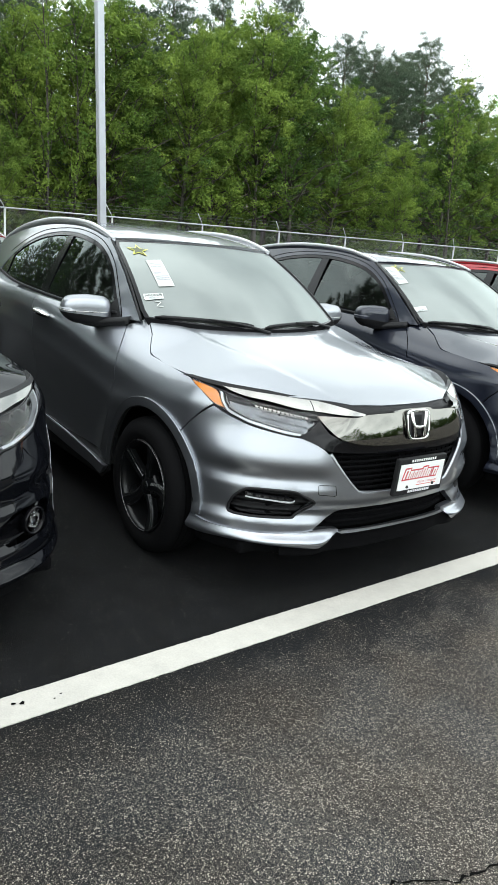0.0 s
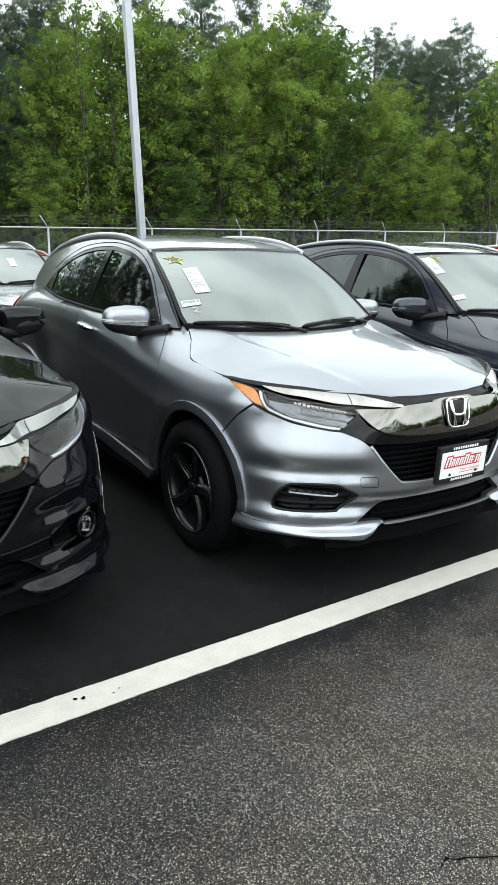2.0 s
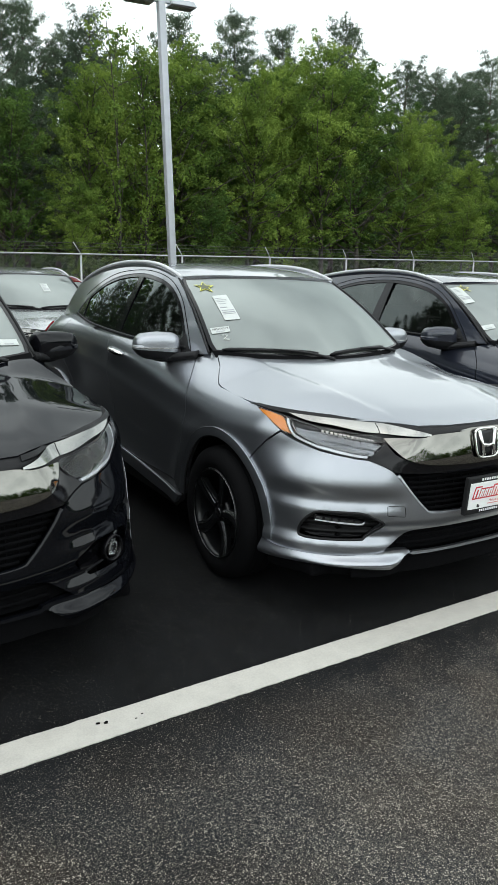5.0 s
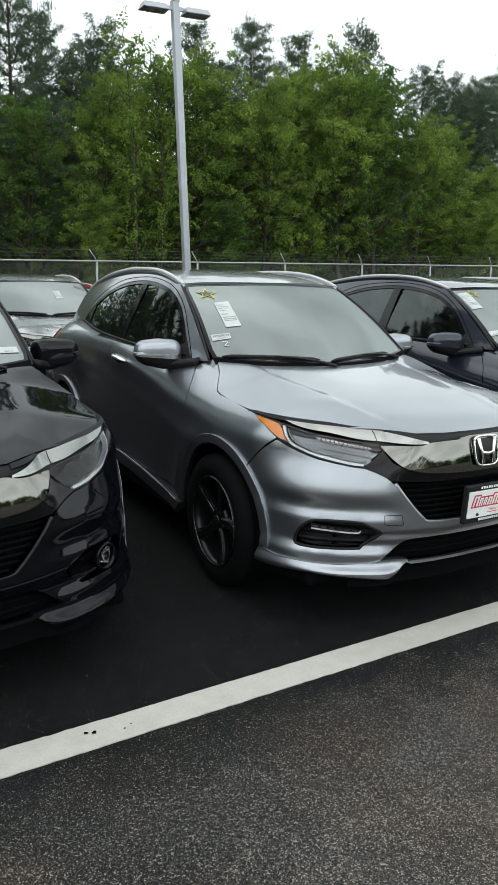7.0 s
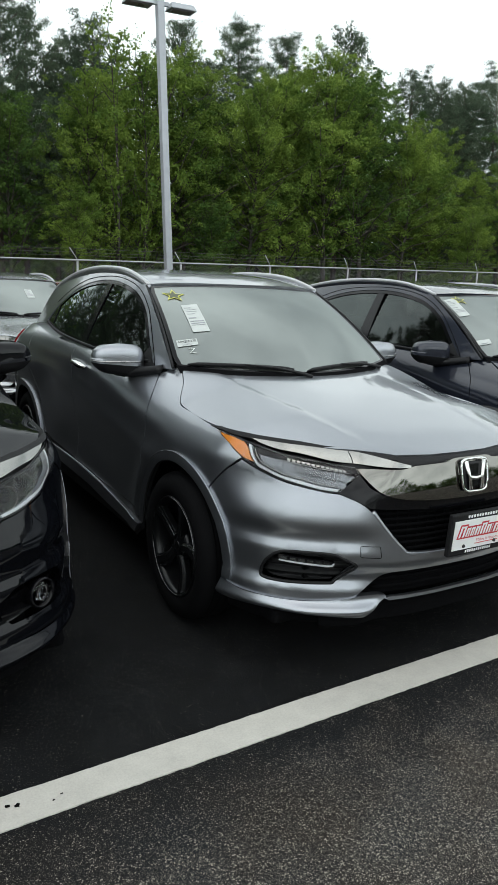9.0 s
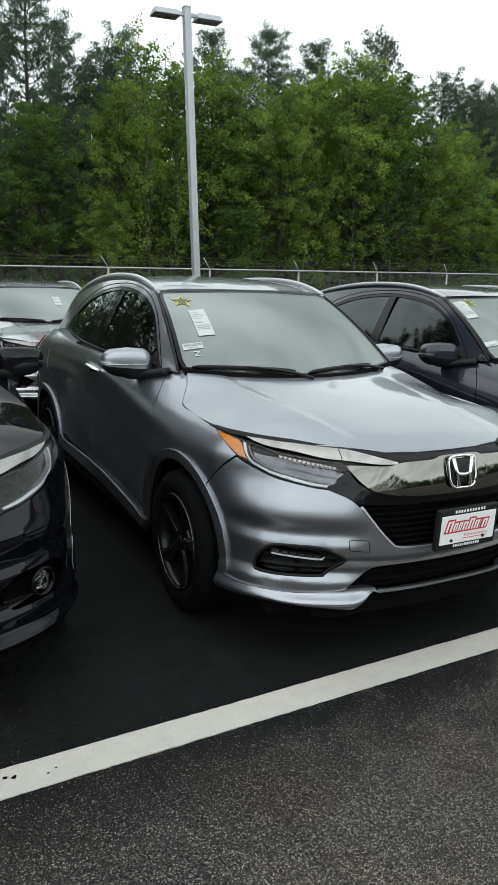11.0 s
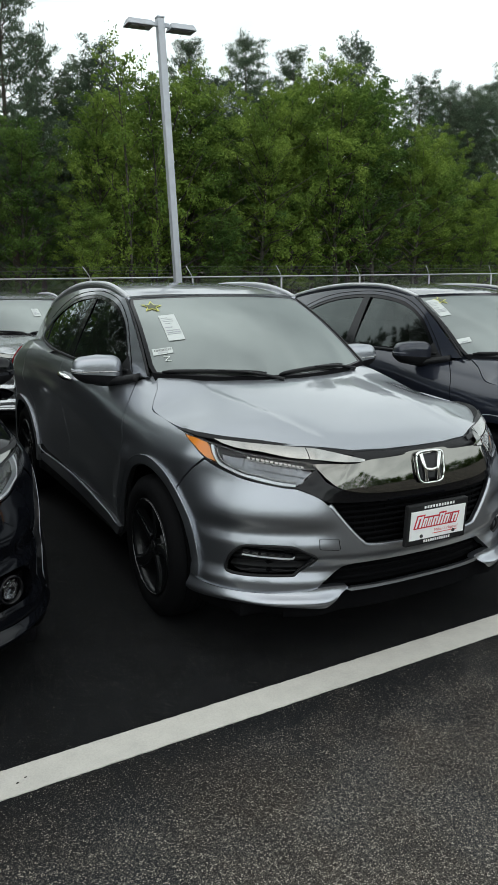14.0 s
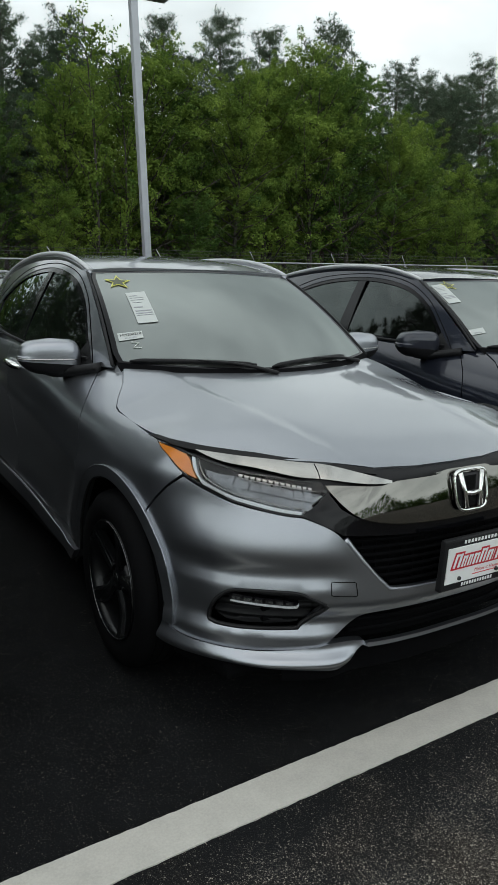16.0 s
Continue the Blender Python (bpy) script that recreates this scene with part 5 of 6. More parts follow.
        part("headrest", box_bm((0.25, 0.09, 0.17), (x, 1.64, 1.34), Matrix.Rotation(radians(-10), 4, "X"), 0.035, 3), CLOTH, st)
    rs = part("rear_seat", box_bm((1.2, 0.16, 0.62), (0, 2.4, 0.95), Matrix.Rotation(radians(-16), 4, "X"), 0.05, 3), CLOTH, car)
    whl = [(0.36 + 0.18 * math.cos(t), 0.95 + 0.07 * math.sin(t), 1.06 + 0.165 * math.sin(t)) for t in np.linspace(0, 2 * math.pi, 32, endpoint=False)]
    part("steering_wheel", rod_mesh("steering_wheel", whl, 0.014, 8, closed=True), CABIN, car)
    part("rear_view_mirror", box_bm((0.22, 0.03, 0.065), (0, 0.86, 1.40), bevel=0.012, segs=3), GLOSS_BLACK, car)
    part("camera_pod", box_bm((0.10, 0.08, 0.03), (0.0, 0.89, 1.43), Matrix.Rotation(radians(28), 4, "X"), 0.012), TRIM_BLACK, car)

    # wheels
    for side in (1, -1):
        wheel(car, 0.782 * side, -0.045, side)
        wheel(car, 0.770 * side, 2.61, side)
    return car, pn


def clip_y(poly, lo, hi):
    """The part of an outline between two values of y."""
    out = [tuple(p) for p in poly]
    for lim, sg in ((lo, 1), (hi, -1)):
        if lim is None:
            continue
        src, out = out, []
        for a, b in zip(src, src[1:] + src[:1]):
            ia, ib = sg * (a[0] - lim) >= 0, sg * (b[0] - lim) >= 0
            if ia:
                out.append(a)
            if ia != ib:
                t = (lim - a[0]) / (b[0] - a[0])
                out.append((lim, a[1] + t * (b[1] - a[1])))
    return out

# ---- ground ----
def build_ground():
    me = mesh_of("ground", [(-400, -400, 0), (400, -400, 0), (400, 400, 0), (-400, 400, 0)], [(0, 1, 2, 3)], False)
    me.materials.append(ASPHALT)
    tagged(new("ground", me), "worn dark asphalt of the parking lot with pale stone chips", "ground", kind="structure")
    rng = random.Random(4)
    n, top, bot = 1400, [], []
    for i in range(n + 1):
        x = -14 + 28 * i / n
        y = -0.985 + 0.02 * (x + 1.85)
        top.append((x, y + 0.070 + rng.gauss(0, 0.0009), 0.004))
        bot.append((x, y - 0.070 + rng.gauss(0, 0.0009), 0.004))
    verts = top + bot + [(x, y, 0.0) for x, y, _ in top] + [(x, y, 0.0) for x, y, _ in bot]
    m = n + 1
    faces = []
    for i in range(n):
        faces += [(m + i, m + i + 1, i + 1, i), (i, i + 1, 2 * m + i + 1, 2 * m + i), (m + i + 1, m + i, 3 * m + i, 3 * m + i + 1)]
    line = mesh_of("line", verts, faces, False)
    line.materials.append(LINE_PAINT)
    ob = tagged(new("parking_line", line), "broad white painted line along the bays, slightly worn", "road marking", kind="structure")
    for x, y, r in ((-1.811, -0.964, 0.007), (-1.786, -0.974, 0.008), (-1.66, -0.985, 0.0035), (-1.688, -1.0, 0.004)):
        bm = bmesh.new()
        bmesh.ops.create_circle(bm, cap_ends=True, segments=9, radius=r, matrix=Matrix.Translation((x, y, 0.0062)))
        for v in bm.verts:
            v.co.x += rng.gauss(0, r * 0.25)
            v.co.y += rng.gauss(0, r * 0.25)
        part("chip", bm, TAR_AND_SHADE, ob)


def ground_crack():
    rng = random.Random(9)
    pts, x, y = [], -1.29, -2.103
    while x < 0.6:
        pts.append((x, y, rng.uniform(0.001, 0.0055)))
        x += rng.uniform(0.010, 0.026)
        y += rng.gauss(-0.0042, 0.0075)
    # flat ribbon above the ground; the shade inside the crack is its dark colour
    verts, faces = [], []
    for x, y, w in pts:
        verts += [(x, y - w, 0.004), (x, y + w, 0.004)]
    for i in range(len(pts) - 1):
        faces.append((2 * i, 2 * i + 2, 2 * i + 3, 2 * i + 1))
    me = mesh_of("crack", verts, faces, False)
    me.materials.append(TAR_AND_SHADE)
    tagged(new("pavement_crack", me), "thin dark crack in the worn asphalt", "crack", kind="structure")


build_ground()
ground_crack()


# ---- chain-link fence with barbed wire ----
FENCE_Y, FENCE_H = 16.2, 2.05


def fence_foot(x):
    """The lot's edge rises gently along the fence."""
    return 0.019 * (x - 3.8)


def build_fence():
    fence = new("chain_link_fence")
    x0, x1 = -11.2, 30.9
    post = cached("post", lambda: rod_mesh("post", [(0, 0, -0.3), (0, 0, FENCE_H + 0.02)], 0.028, 10))
    armm = cached("arm", lambda: rod_mesh("arm", [(0, 0, FENCE_H - 0.02), (-0.04, -0.01, FENCE_H + 0.06), (-0.22, -0.06, FENCE_H + 0.30)], 0.013, 6))
    k = 0
    while 3.80 + 3.0 * k < x1:
        k += 1
    for i in range(-5, k):
        x = 3.80 + 2.98 * i
        p = part("post", post, GALV, fence)
        p.matrix_local = pose(x, FENCE_Y, fence_foot(x))
        a = part("barbed_wire_arm", armm, GALV, fence)
        a.matrix_local = pose(x, FENCE_Y, fence_foot(x))
    part("top_rail", rod_mesh("top_rail", [(x, FENCE_Y - 0.01, fence_foot(x) + FENCE_H) for x in np.linspace(x0, x1, 12)], 0.021, 8), GALV, fence)
    # woven wire: two sets of slanting strands
    verts, faces, r = [], [], 0.0028
    def strand(a, b):
        k = len(verts)
        for p in (a, b):
            verts.extend([(p[0] - r, p[1], p[2]), (p[0] + r * 0.6, p[1] - r, p[2]), (p[0] + r * 0.6, p[1] + r, p[2])])
        faces.extend([(k, k + 1, k + 4, k + 3), (k + 1, k + 2, k + 5, k + 4), (k + 2, k, k + 3, k + 5)])
    for i in range(int((x1 - x0) / 0.075)):
        x = x0 + 0.075 * i
        for lean, dy in ((1, 0.003), (-1, -0.003)):
            xb = x + lean * 1.95
            strand((x, FENCE_Y + dy, fence_foot(x) + 0.06), (xb, FENCE_Y + dy, fence_foot(xb) + FENCE_H - 0.03))
    part("woven_wire", mesh_of("woven_wire", verts, faces, False), WIRE, fence, "woven diamond wire mesh")
    for k, (dy, dz) in enumerate(((-0.03, 0.12), (-0.045, 0.20), (-0.06, 0.29))):
        pts = [(x, FENCE_Y + dy, fence_foot(x) + FENCE_H + dz - 0.012 * math.sin(math.pi * (((x - 3.8) / 2.98) % 1))) for x in np.linspace(x0, x1, 160)]
        w = part("barbed_wire", rod_mesh("barbed_wire", pts, 0.004, 4), BARBED, fence)
        bv, bf = [], []
        for i in range(int((x1 - x0) / 0.13)):
            x = x0 + 0.13 * i
            z = fence_foot(x) + FENCE_H + dz - 0.012 * math.sin(math.pi * (((x - 3.8) / 2.98) % 1))
            for sx, sz in ((0.012, 0.024), (-0.014, 0.02)):
                q = len(bv)
                bv += [(x - sx, FENCE_Y + dy - 0.004, z - sz), (x + sx, FENCE_Y + dy + 0.004, z + sz), (x + sx + 0.004, FENCE_Y + dy, z + sz)]
                bf.append((q, q + 1, q + 2))
        tagged(part("barb", mesh_of("barb", bv, bf, False), BARBED, w), kind="stuff")
    tagged(fence, "galvanised chain-link fence topped with three barbed wires", "fence")


build_fence()


# ---- lamp post ----
def build_lamp_post(x, y, height, lean):
    lp = new("street_lamp")
    lp.matrix_local = pose(x, y, 0, 0, lean, 0)
    part("base_plate", box_bm((0.32, 0.32, 0.03), (0, 0, 0.015), bevel=0.006), GALV, lp)
    for a in (-1, 1):
        for b in (-1, 1):
            part("bolt", box_bm((0.03, 0.03, 0.06), (0.125 * a, 0.125 * b, 0.05), bevel=0.004), GALV, lp)
    part("pole", box_bm((0.15, 0.15, height), (0, 0, height / 2), bevel=0.018, segs=3), POLE_PAINT, lp)
    part("pole_cap", box_bm((0.16, 0.16, 0.03), (0, 0, height + 0.015), bevel=0.008), POLE_PAINT, lp)
    for sd in (-1, 1):
        arm = part("arm", box_bm((0.14, 0.06, 0.08), (sd * 0.13, 0, height - 0.12), bevel=0.008), POLE_PAINT, lp)
        head = part("lamp_head", head_bm(sd, height), POLE_PAINT, lp, "flat shoebox lamp head")
        part("diffuser", box_bm((0.42, 0.24, 0.012), (sd * 0.47, 0, height - 0.212), bevel=0.003), LAMP_GLASS, head)
    tagged(lp, "square grey lamp post with two flat lamp heads", "lamp post")
    return lp


def head_bm(sd, height):
    bm = box_bm((0.57, 0.34, 0.12), (sd * 0.47, 0, height - 0.145), bevel=0.015)
    for v in bm.verts:
        if v.co.z > height - 0.12:
            v.co.y *= 0.7
            v.co.x = sd * 0.47 + (v.co.x - sd * 0.47) * 0.88
    return bm


for at_x0, at_y0, tall, lean in ((4.60, 12.0, 7.16, -2.8), (5.5, -34.0, 7.4, 0.0), (-16.0, -46.0, 7.4, 0.0)):
    build_lamp_post(at_x0, at_y0, tall, lean)

# ---- woods behind the fence ----
def leaf_cards(rng, spots, size, aim=0.0):
    """Small leaf quads, each bent along its middle, round the given spots (place, spread)."""
    n = len(spots)
    c = np.array([s[0] for s in spots]) + rng.normal(size=(n, 3)) * np.array([s[1] for s in spots])[:, None]
    u = rng.normal(size=(n, 3))
    u[:, 2] *= 0.5
    u /= np.linalg.norm(u, axis=1)[:, None]
    v = np.cross(u, rng.normal(size=(n, 3)))
    v /= np.linalg.norm(v, axis=1)[:, None]
    s = size * rng.uniform(0.6, 1.3, n)[:, None]
    a, b, d, e = c - u * s, c + v * s * 0.55, c + u * s, c - v * s * 0.55
    verts = np.stack([a, b, d, e], 1).reshape(-1, 3)
    faces = np.arange(4 * n).reshape(n, 4)
    return verts, faces


def fast_mesh(name, verts, faces):
    me = bpy.data.meshes.new(name)
    k, n = faces.shape[1], len(faces)
    me.vertices.add(len(verts))
    me.vertices.foreach_set("co", np.asarray(verts, np.float32).ravel())
    me.loops.add(n * k)
    me.loops.foreach_set("vertex_index", faces.astype(np.int32).ravel())
    me.polygons.add(n)
    me.polygons.foreach_set("loop_start", np.arange(0, n * k, k, dtype=np.int32))
    me.update(calc_edges=True)
    return me


def limb_rows(rng, base, direction, length, bends=4):
    p, d, out = Vector(base), Vector(direction).normalized(), [Vector(base)]
    for _ in range(bends):
        d = (d + Vector(rng.normal(size=3)) * 0.18 + Vector((0, 0, 0.06))).normalized()
        p = p + d * (length / bends)
        out.append(p.copy())
    return out


def pads(rng, spots, size, flat=0.5, up=1.1):
    """Leaf quads in flat pads: most leaves lie nearly level, as they turn to the sky."""
    n = len(spots)
    c = np.array([s[0] for s in spots]) + rng.normal(size=(n, 3)) * np.array([s[1] for s in spots])[:, None] * (1, 1, flat)
    nrm = rng.normal(size=(n, 3)) + (0, 0, up)
    nrm /= np.linalg.norm(nrm, axis=1)[:, None]
    u = np.cross(nrm, rng.normal(size=(n, 3)))
    u /= np.linalg.norm(u, axis=1)[:, None]
    v = np.cross(nrm, u)
    s = size * rng.uniform(0.6, 1.3, n)[:, None]
    verts = np.stack([c - u * s, c + v * s * 0.55, c + u * s, c - v * s * 0.55], 1).reshape(-1, 3)
    return verts, np.arange(4 * n).reshape(n, 4)


def straight_trunk(rng, height, sway, bends=8):
    ph = rng.uniform(0, 6.28, 2)
    return [Vector((sway * math.sin(ph[0] + 3 * i / bends) - sway * math.sin(ph[0]), sway * math.sin(ph[1] + 2.5 * i / bends) - sway * math.sin(ph[1]), -0.2 + (height + 0.2) * i / bends)) for i in range(bends + 1)]


def billows(rng, clumps, count, size):
    """Leaf quads on the outer shells of rounded boughs, turned outward and up, thinner underneath."""
    w = np.array([c[1] ** 2 for c in clumps])
    pick = rng.choice(len(clumps), count, p=w / w.sum())
    mid, rad = np.array([c[0] for c in clumps])[pick], np.array([c[1] for c in clumps])[pick]
    d = rng.normal(size=(count, 3)) + (0, 0, 0.35)
    d /= np.linalg.norm(d, axis=1)[:, None]
    c = mid + d * (rad * (0.45 + 0.65 * rng.uniform(size=count) ** 0.6))[:, None] * (1, 1, 0.72)
    nrm = d * 0.7 + (0, 0, 0.55) + rng.normal(size=(count, 3)) * 0.5
    nrm /= np.linalg.norm(nrm, axis=1)[:, None]
    u = np.cross(nrm, rng.normal(size=(count, 3)))
    u /= np.linalg.norm(u, axis=1)[:, None]
    v = np.cross(nrm, u)
    s = size * rng.uniform(0.6, 1.3, count)[:, None]
    verts = np.stack([c - u * s, c + v * s * 0.6, c + u * s, c - v * s * 0.6], 1).reshape(-1, 3)
    return verts, np.arange(4 * count).reshape(count, 4)


def build_broadleaf(seed, height, spread, leaves, leaf=0.042, mat=None, low=0.26):
    """A tree: tapered trunk, limbs with twigs, and rounded boughs of small leaves with gaps between."""
    rng = np.random.default_rng(seed)
    tree = new("tree")
    trunk = straight_trunk(rng, height * 0.95, 0.25)
    part("trunk", rod_mesh("trunk", trunk, [0.12 * height / 10 * (1 - 0.115 * i) for i in range(9)], 8), BARK, tree)
    clumps, limbs = [], []
    for k in range(46):
        t = low + (1 - low) * (k + rng.uniform()) / 46
        i = min(7, int(t * 8))
        base = trunk[i].lerp(trunk[i + 1], t * 8 - i)
        az = k * 2.4 + rng.normal() * 0.4
        reach = spread * (0.16 + 1.0 * math.sin(math.pi * min(0.97, 0.14 + 0.82 * t)) ** 0.8) * rng.uniform(0.55, 1.15)
        rows = limb_rows(rng, base, (math.cos(az), math.sin(az), 0.40 + 0.6 * t), reach, 4)
        limbs.append(rod_mesh("l", rows, [0.040 * (1 - 0.21 * j) * (1.2 - t) * height / 10 + 0.006 for j in range(5)], 5))
        for j, q in enumerate(rows[1:]):
            size = (0.16 + 0.30 * (1 - t) ** 0.6) * min(1.0, 0.45 + 1.3 * (t - low)) * spread / 2.6 * rng.uniform(0.6, 1.35)
            at = np.array(q) + rng.normal(size=3) * 0.16 * spread
            if at[2] < height:
                clumps.append((at, size))
            for _ in range(2):
                at2 = np.array(q) + rng.normal(size=3) * (0.34, 0.34, 0.26)
                if at2[2] < height:
                    clumps.append((at2, size * rng.uniform(0.35, 0.6)))
    for _ in range(10):
        clumps.append((np.array(trunk[8]) + rng.normal(size=3) * (0.16, 0.16, 0.26), 0.14))
    part("branchwork", joined(limbs), BARK, tree)
    v, f = billows(rng, clumps, leaves, leaf)
    part("crown", fast_mesh("crown", v, f), mat or LEAF, tree)
    return tree


def build_wisp(seed, height, leaves):
    """A thin young tree: few upright twigs and sparse leaves with sky between."""
    rng = np.random.default_rng(seed)
    tree = new("young_tree")
    trunk = straight_trunk(rng, height * 0.9, 0.3)
    part("trunk", rod_mesh("trunk", trunk, [0.06 * (1 - 0.11 * i) for i in range(9)], 7), BARK, tree)
    clumps, limbs = [], []
    for k in range(26):
        t = 0.25 + 0.75 * (k + rng.uniform()) / 26
        i = min(7, int(t * 8))
        base = trunk[i].lerp(trunk[i + 1], t * 8 - i)
        az = k * 2.4 + rng.normal() * 0.4
        rows = limb_rows(rng, base, (math.cos(az), math.sin(az), 1.3), 0.9 + 0.9 * (1 - t) * rng.uniform(0.6, 1.2), 5)
        limbs.append(rod_mesh("l", rows, [0.014 * (1 - 0.16 * j) + 0.003 for j in range(6)], 4))
        for q in rows[1:]:
            clumps.append((np.array(q) + rng.normal(size=3) * 0.10, rng.uniform(0.05, 0.12)))
    part("branchwork", joined(limbs), BARK, tree)
    v, f = pads(rng, [clumps[i] for i in rng.integers(0, len(clumps), leaves)], 0.055, 1.0, 0.5)
    part("crown", fast_mesh("crown", v, f), LEAF, tree)
    return tree


def build_pine(seed, height, spread, needles, bare=0.30, blunt=0.75):
    """A pine: straight dark trunk, tiers of limbs that turn up at their ends, tufts of needles with gaps."""
    rng = np.random.default_rng(seed)
    tree = new("pine_tree")
    trunk = straight_trunk(rng, height, 0.12)
    part("trunk", rod_mesh("trunk", trunk, [0.17 * height / 13 * (1 - 0.118 * i) for i in range(9)], 8), PINE_BARK, tree)
    spots, limbs = [], []
    tiers = 22
    for w in range(tiers):
        t = min(0.985, bare + (0.985 - bare) * w / (tiers - 1) + rng.normal() * 0.008)
        i = min(7, int(t * 8))
        base = trunk[i].lerp(trunk[i + 1], t * 8 - i)
        full = spread * ((1.02 - t) / (1.02 - bare)) ** blunt + 0.12
        for k in range(4):
            az = w * 0.9 + k * 2 * math.pi / 4 + rng.normal() * 0.3
            reach = full * (rng.uniform(0.35, 0.95) if rng.uniform() < 0.75 else rng.uniform(1.0, 1.35))
            p, d = Vector(base), Vector((math.cos(az), math.sin(az), 0.10 + 0.55 * t ** 2))
            rows = [p.copy()]
            for j in range(5):
                d = (d.normalized() + Vector((rng.normal() * 0.1, rng.normal() * 0.1, 0.12))).normalized()
                p = p + d * reach / 5
                rows.append(p.copy())
            limbs.append(rod_mesh("l", rows, [0.028 * (1 - 0.17 * j) * (0.4 + reach / spread) + 0.004 for j in range(6)], 4))
            for j in range(1, 6):
                q = np.array(rows[j])
                wide = 0.20 * reach * (1 - 0.10 * j)
                amount = 0.03 + (reach / spread) ** 1.3
                spots.append((q + (0, 0, 0.04), amount))
                for sg in (-1, 1):
                    side = np.array((-math.sin(az), math.cos(az), 0.2)) * sg * wide * rng.uniform(0.5, 1.3) + np.array((math.cos(az), math.sin(az), 0)) * wide * 0.7
                    spots.append((q + side, amount))
                    if j > 2:
                        spots.append((q + side * 0.5 + (0, 0, 0.08), amount * 0.8))
    for k in range(6):
        spots.append((np.array(trunk[8]) + (0, 0, 0.14 * k - 0.40), 0.05))
    part("branchwork", joined(limbs), PINE_BARK, tree)
    share = np.array([s[1] for s in spots])
    chosen = [spots[i] for i in rng.choice(len(spots), needles, p=share / share.sum())]
    n = len(chosen)
    # each tuft is a burst of needles that leave its heart outward and up
    c = np.array([s[0] for s in chosen]) + rng.normal(size=(n, 3)) * (0.12, 0.12, 0.045)
    d = rng.normal(size=(n, 3)) + (0, 0, 0.85)
    d /= np.linalg.norm(d, axis=1)[:, None]
    sd = np.cross(d, rng.normal(size=(n, 3)))
    sd /= np.linalg.norm(sd, axis=1)[:, None]
    ln, wd = rng.uniform(0.10, 0.21, n)[:, None], 0.019
    verts = np.stack([c - sd * wd, c + sd * wd, c + d * ln], 1).reshape(-1, 3)
    part("crown", fast_mesh("crown", verts, np.arange(3 * n).reshape(n, 3)), NEEDLE, tree)
    return tree


LEAFY_H, PINE_H, WISP_H = (9.5, 8.2, 10.4, 6.4), (13.0, 14.5, 11.5), (9.0,)


def build_woods():
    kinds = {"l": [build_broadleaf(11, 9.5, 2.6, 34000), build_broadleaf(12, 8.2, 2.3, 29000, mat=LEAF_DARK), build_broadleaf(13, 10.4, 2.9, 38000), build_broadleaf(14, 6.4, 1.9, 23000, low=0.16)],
             "p": [build_pine(21, 13.0, 3.9, 40000, 0.3, 0.80), build_pine(22, 14.5, 4.0, 46000, 0.22, 0.55), build_pine(23, 11.5, 3.5, 36000, 0.3, 0.72)],
             "w": [build_wisp(31, 9.0, 2600)]}
    tall = {"l": LEAFY_H, "p": PINE_H, "w": WISP_H}
    tags = {"l": ("leafy young tree in bright spring green behind the fence", "tree", "trees behind the fence"),
            "p": ("tall dark green pine with open tiers of limbs", "pine tree", "pines behind the fence"),
            "w": ("thin young tree with sparse leaves against the sky", "tree", "trees behind the fence")}
    rng = np.random.default_rng(5)
    # place: kind, x, y, height; the first of each kind is moved, the rest copied
    spots = [("l", k % 4, *p) for k, p in enumerate(LEAFY_SPOTS)] + [("p", i, *p) for i, row in enumerate(PINE_SPOTS) for p in row] + [("w", 0, *p) for p in WISP_SPOTS]
    placed = {}
    for kind, i, x, y, top in spots:
        src = kinds[kind][i]
        sc = (top - 0.02 * x) / tall[kind][i]
        m = pose(x, y, 0.02 * x, 0, 0, float(rng.uniform(0, 360)))
        src.scale = (sc * float(rng.uniform(0.95, 1.05)), sc * float(rng.uniform(0.95, 1.05)), sc)
        if (kind, i) in placed:
            ob = copy_thing(src, m)
        else:
            ob = src
            sv = src.scale.copy()
            ob.matrix_basis = m @ Matrix.Diagonal((*sv, 1))
            placed[kind, i] = ob.matrix_basis.copy()
        tagged(ob, *tags[kind])
    for (kind, i), m in placed.items():
        kinds[kind][i].matrix_basis = m


def row_of(depth, rows):
    """Places in a row parallel to the fence, from (bearing, angle up to the tree's top) as seen from the lane."""
    out = []
    for az, up in rows:
        r = depth / math.cos(radians(az))
        out.append((-2.0 + r * math.sin(radians(az)), -3.0 + depth, 1.45 + r * math.tan(radians(up))))
    return out


LEAFY_SPOTS = (row_of(22.5, [(5, 12), (12.4, 12.6), (18.6, 14.2), (21.0, 15.0), (24.2, 16.4), (27.2, 13.6), (29.6, 14.6), (32.2, 15.2), (35.9, 16.6), (38.6, 14.9), (41.2, 12.2), (44.2, 9.6), (46.9, 8.8), (49.6, 12.0), (52.4, 10.6), (55.0, 12.0), (58.5, 13)])
               + row_of(26.5, [(9, 12), (20.0, 14.4), (30.4, 14.6), (34.0, 15.4), (37.4, 15.4), (42.6, 11.4), (57, 13)])
               + row_of(20.6, [(16.5, 7.0), (27.5, 6.5), (46.0, 6.5)]))
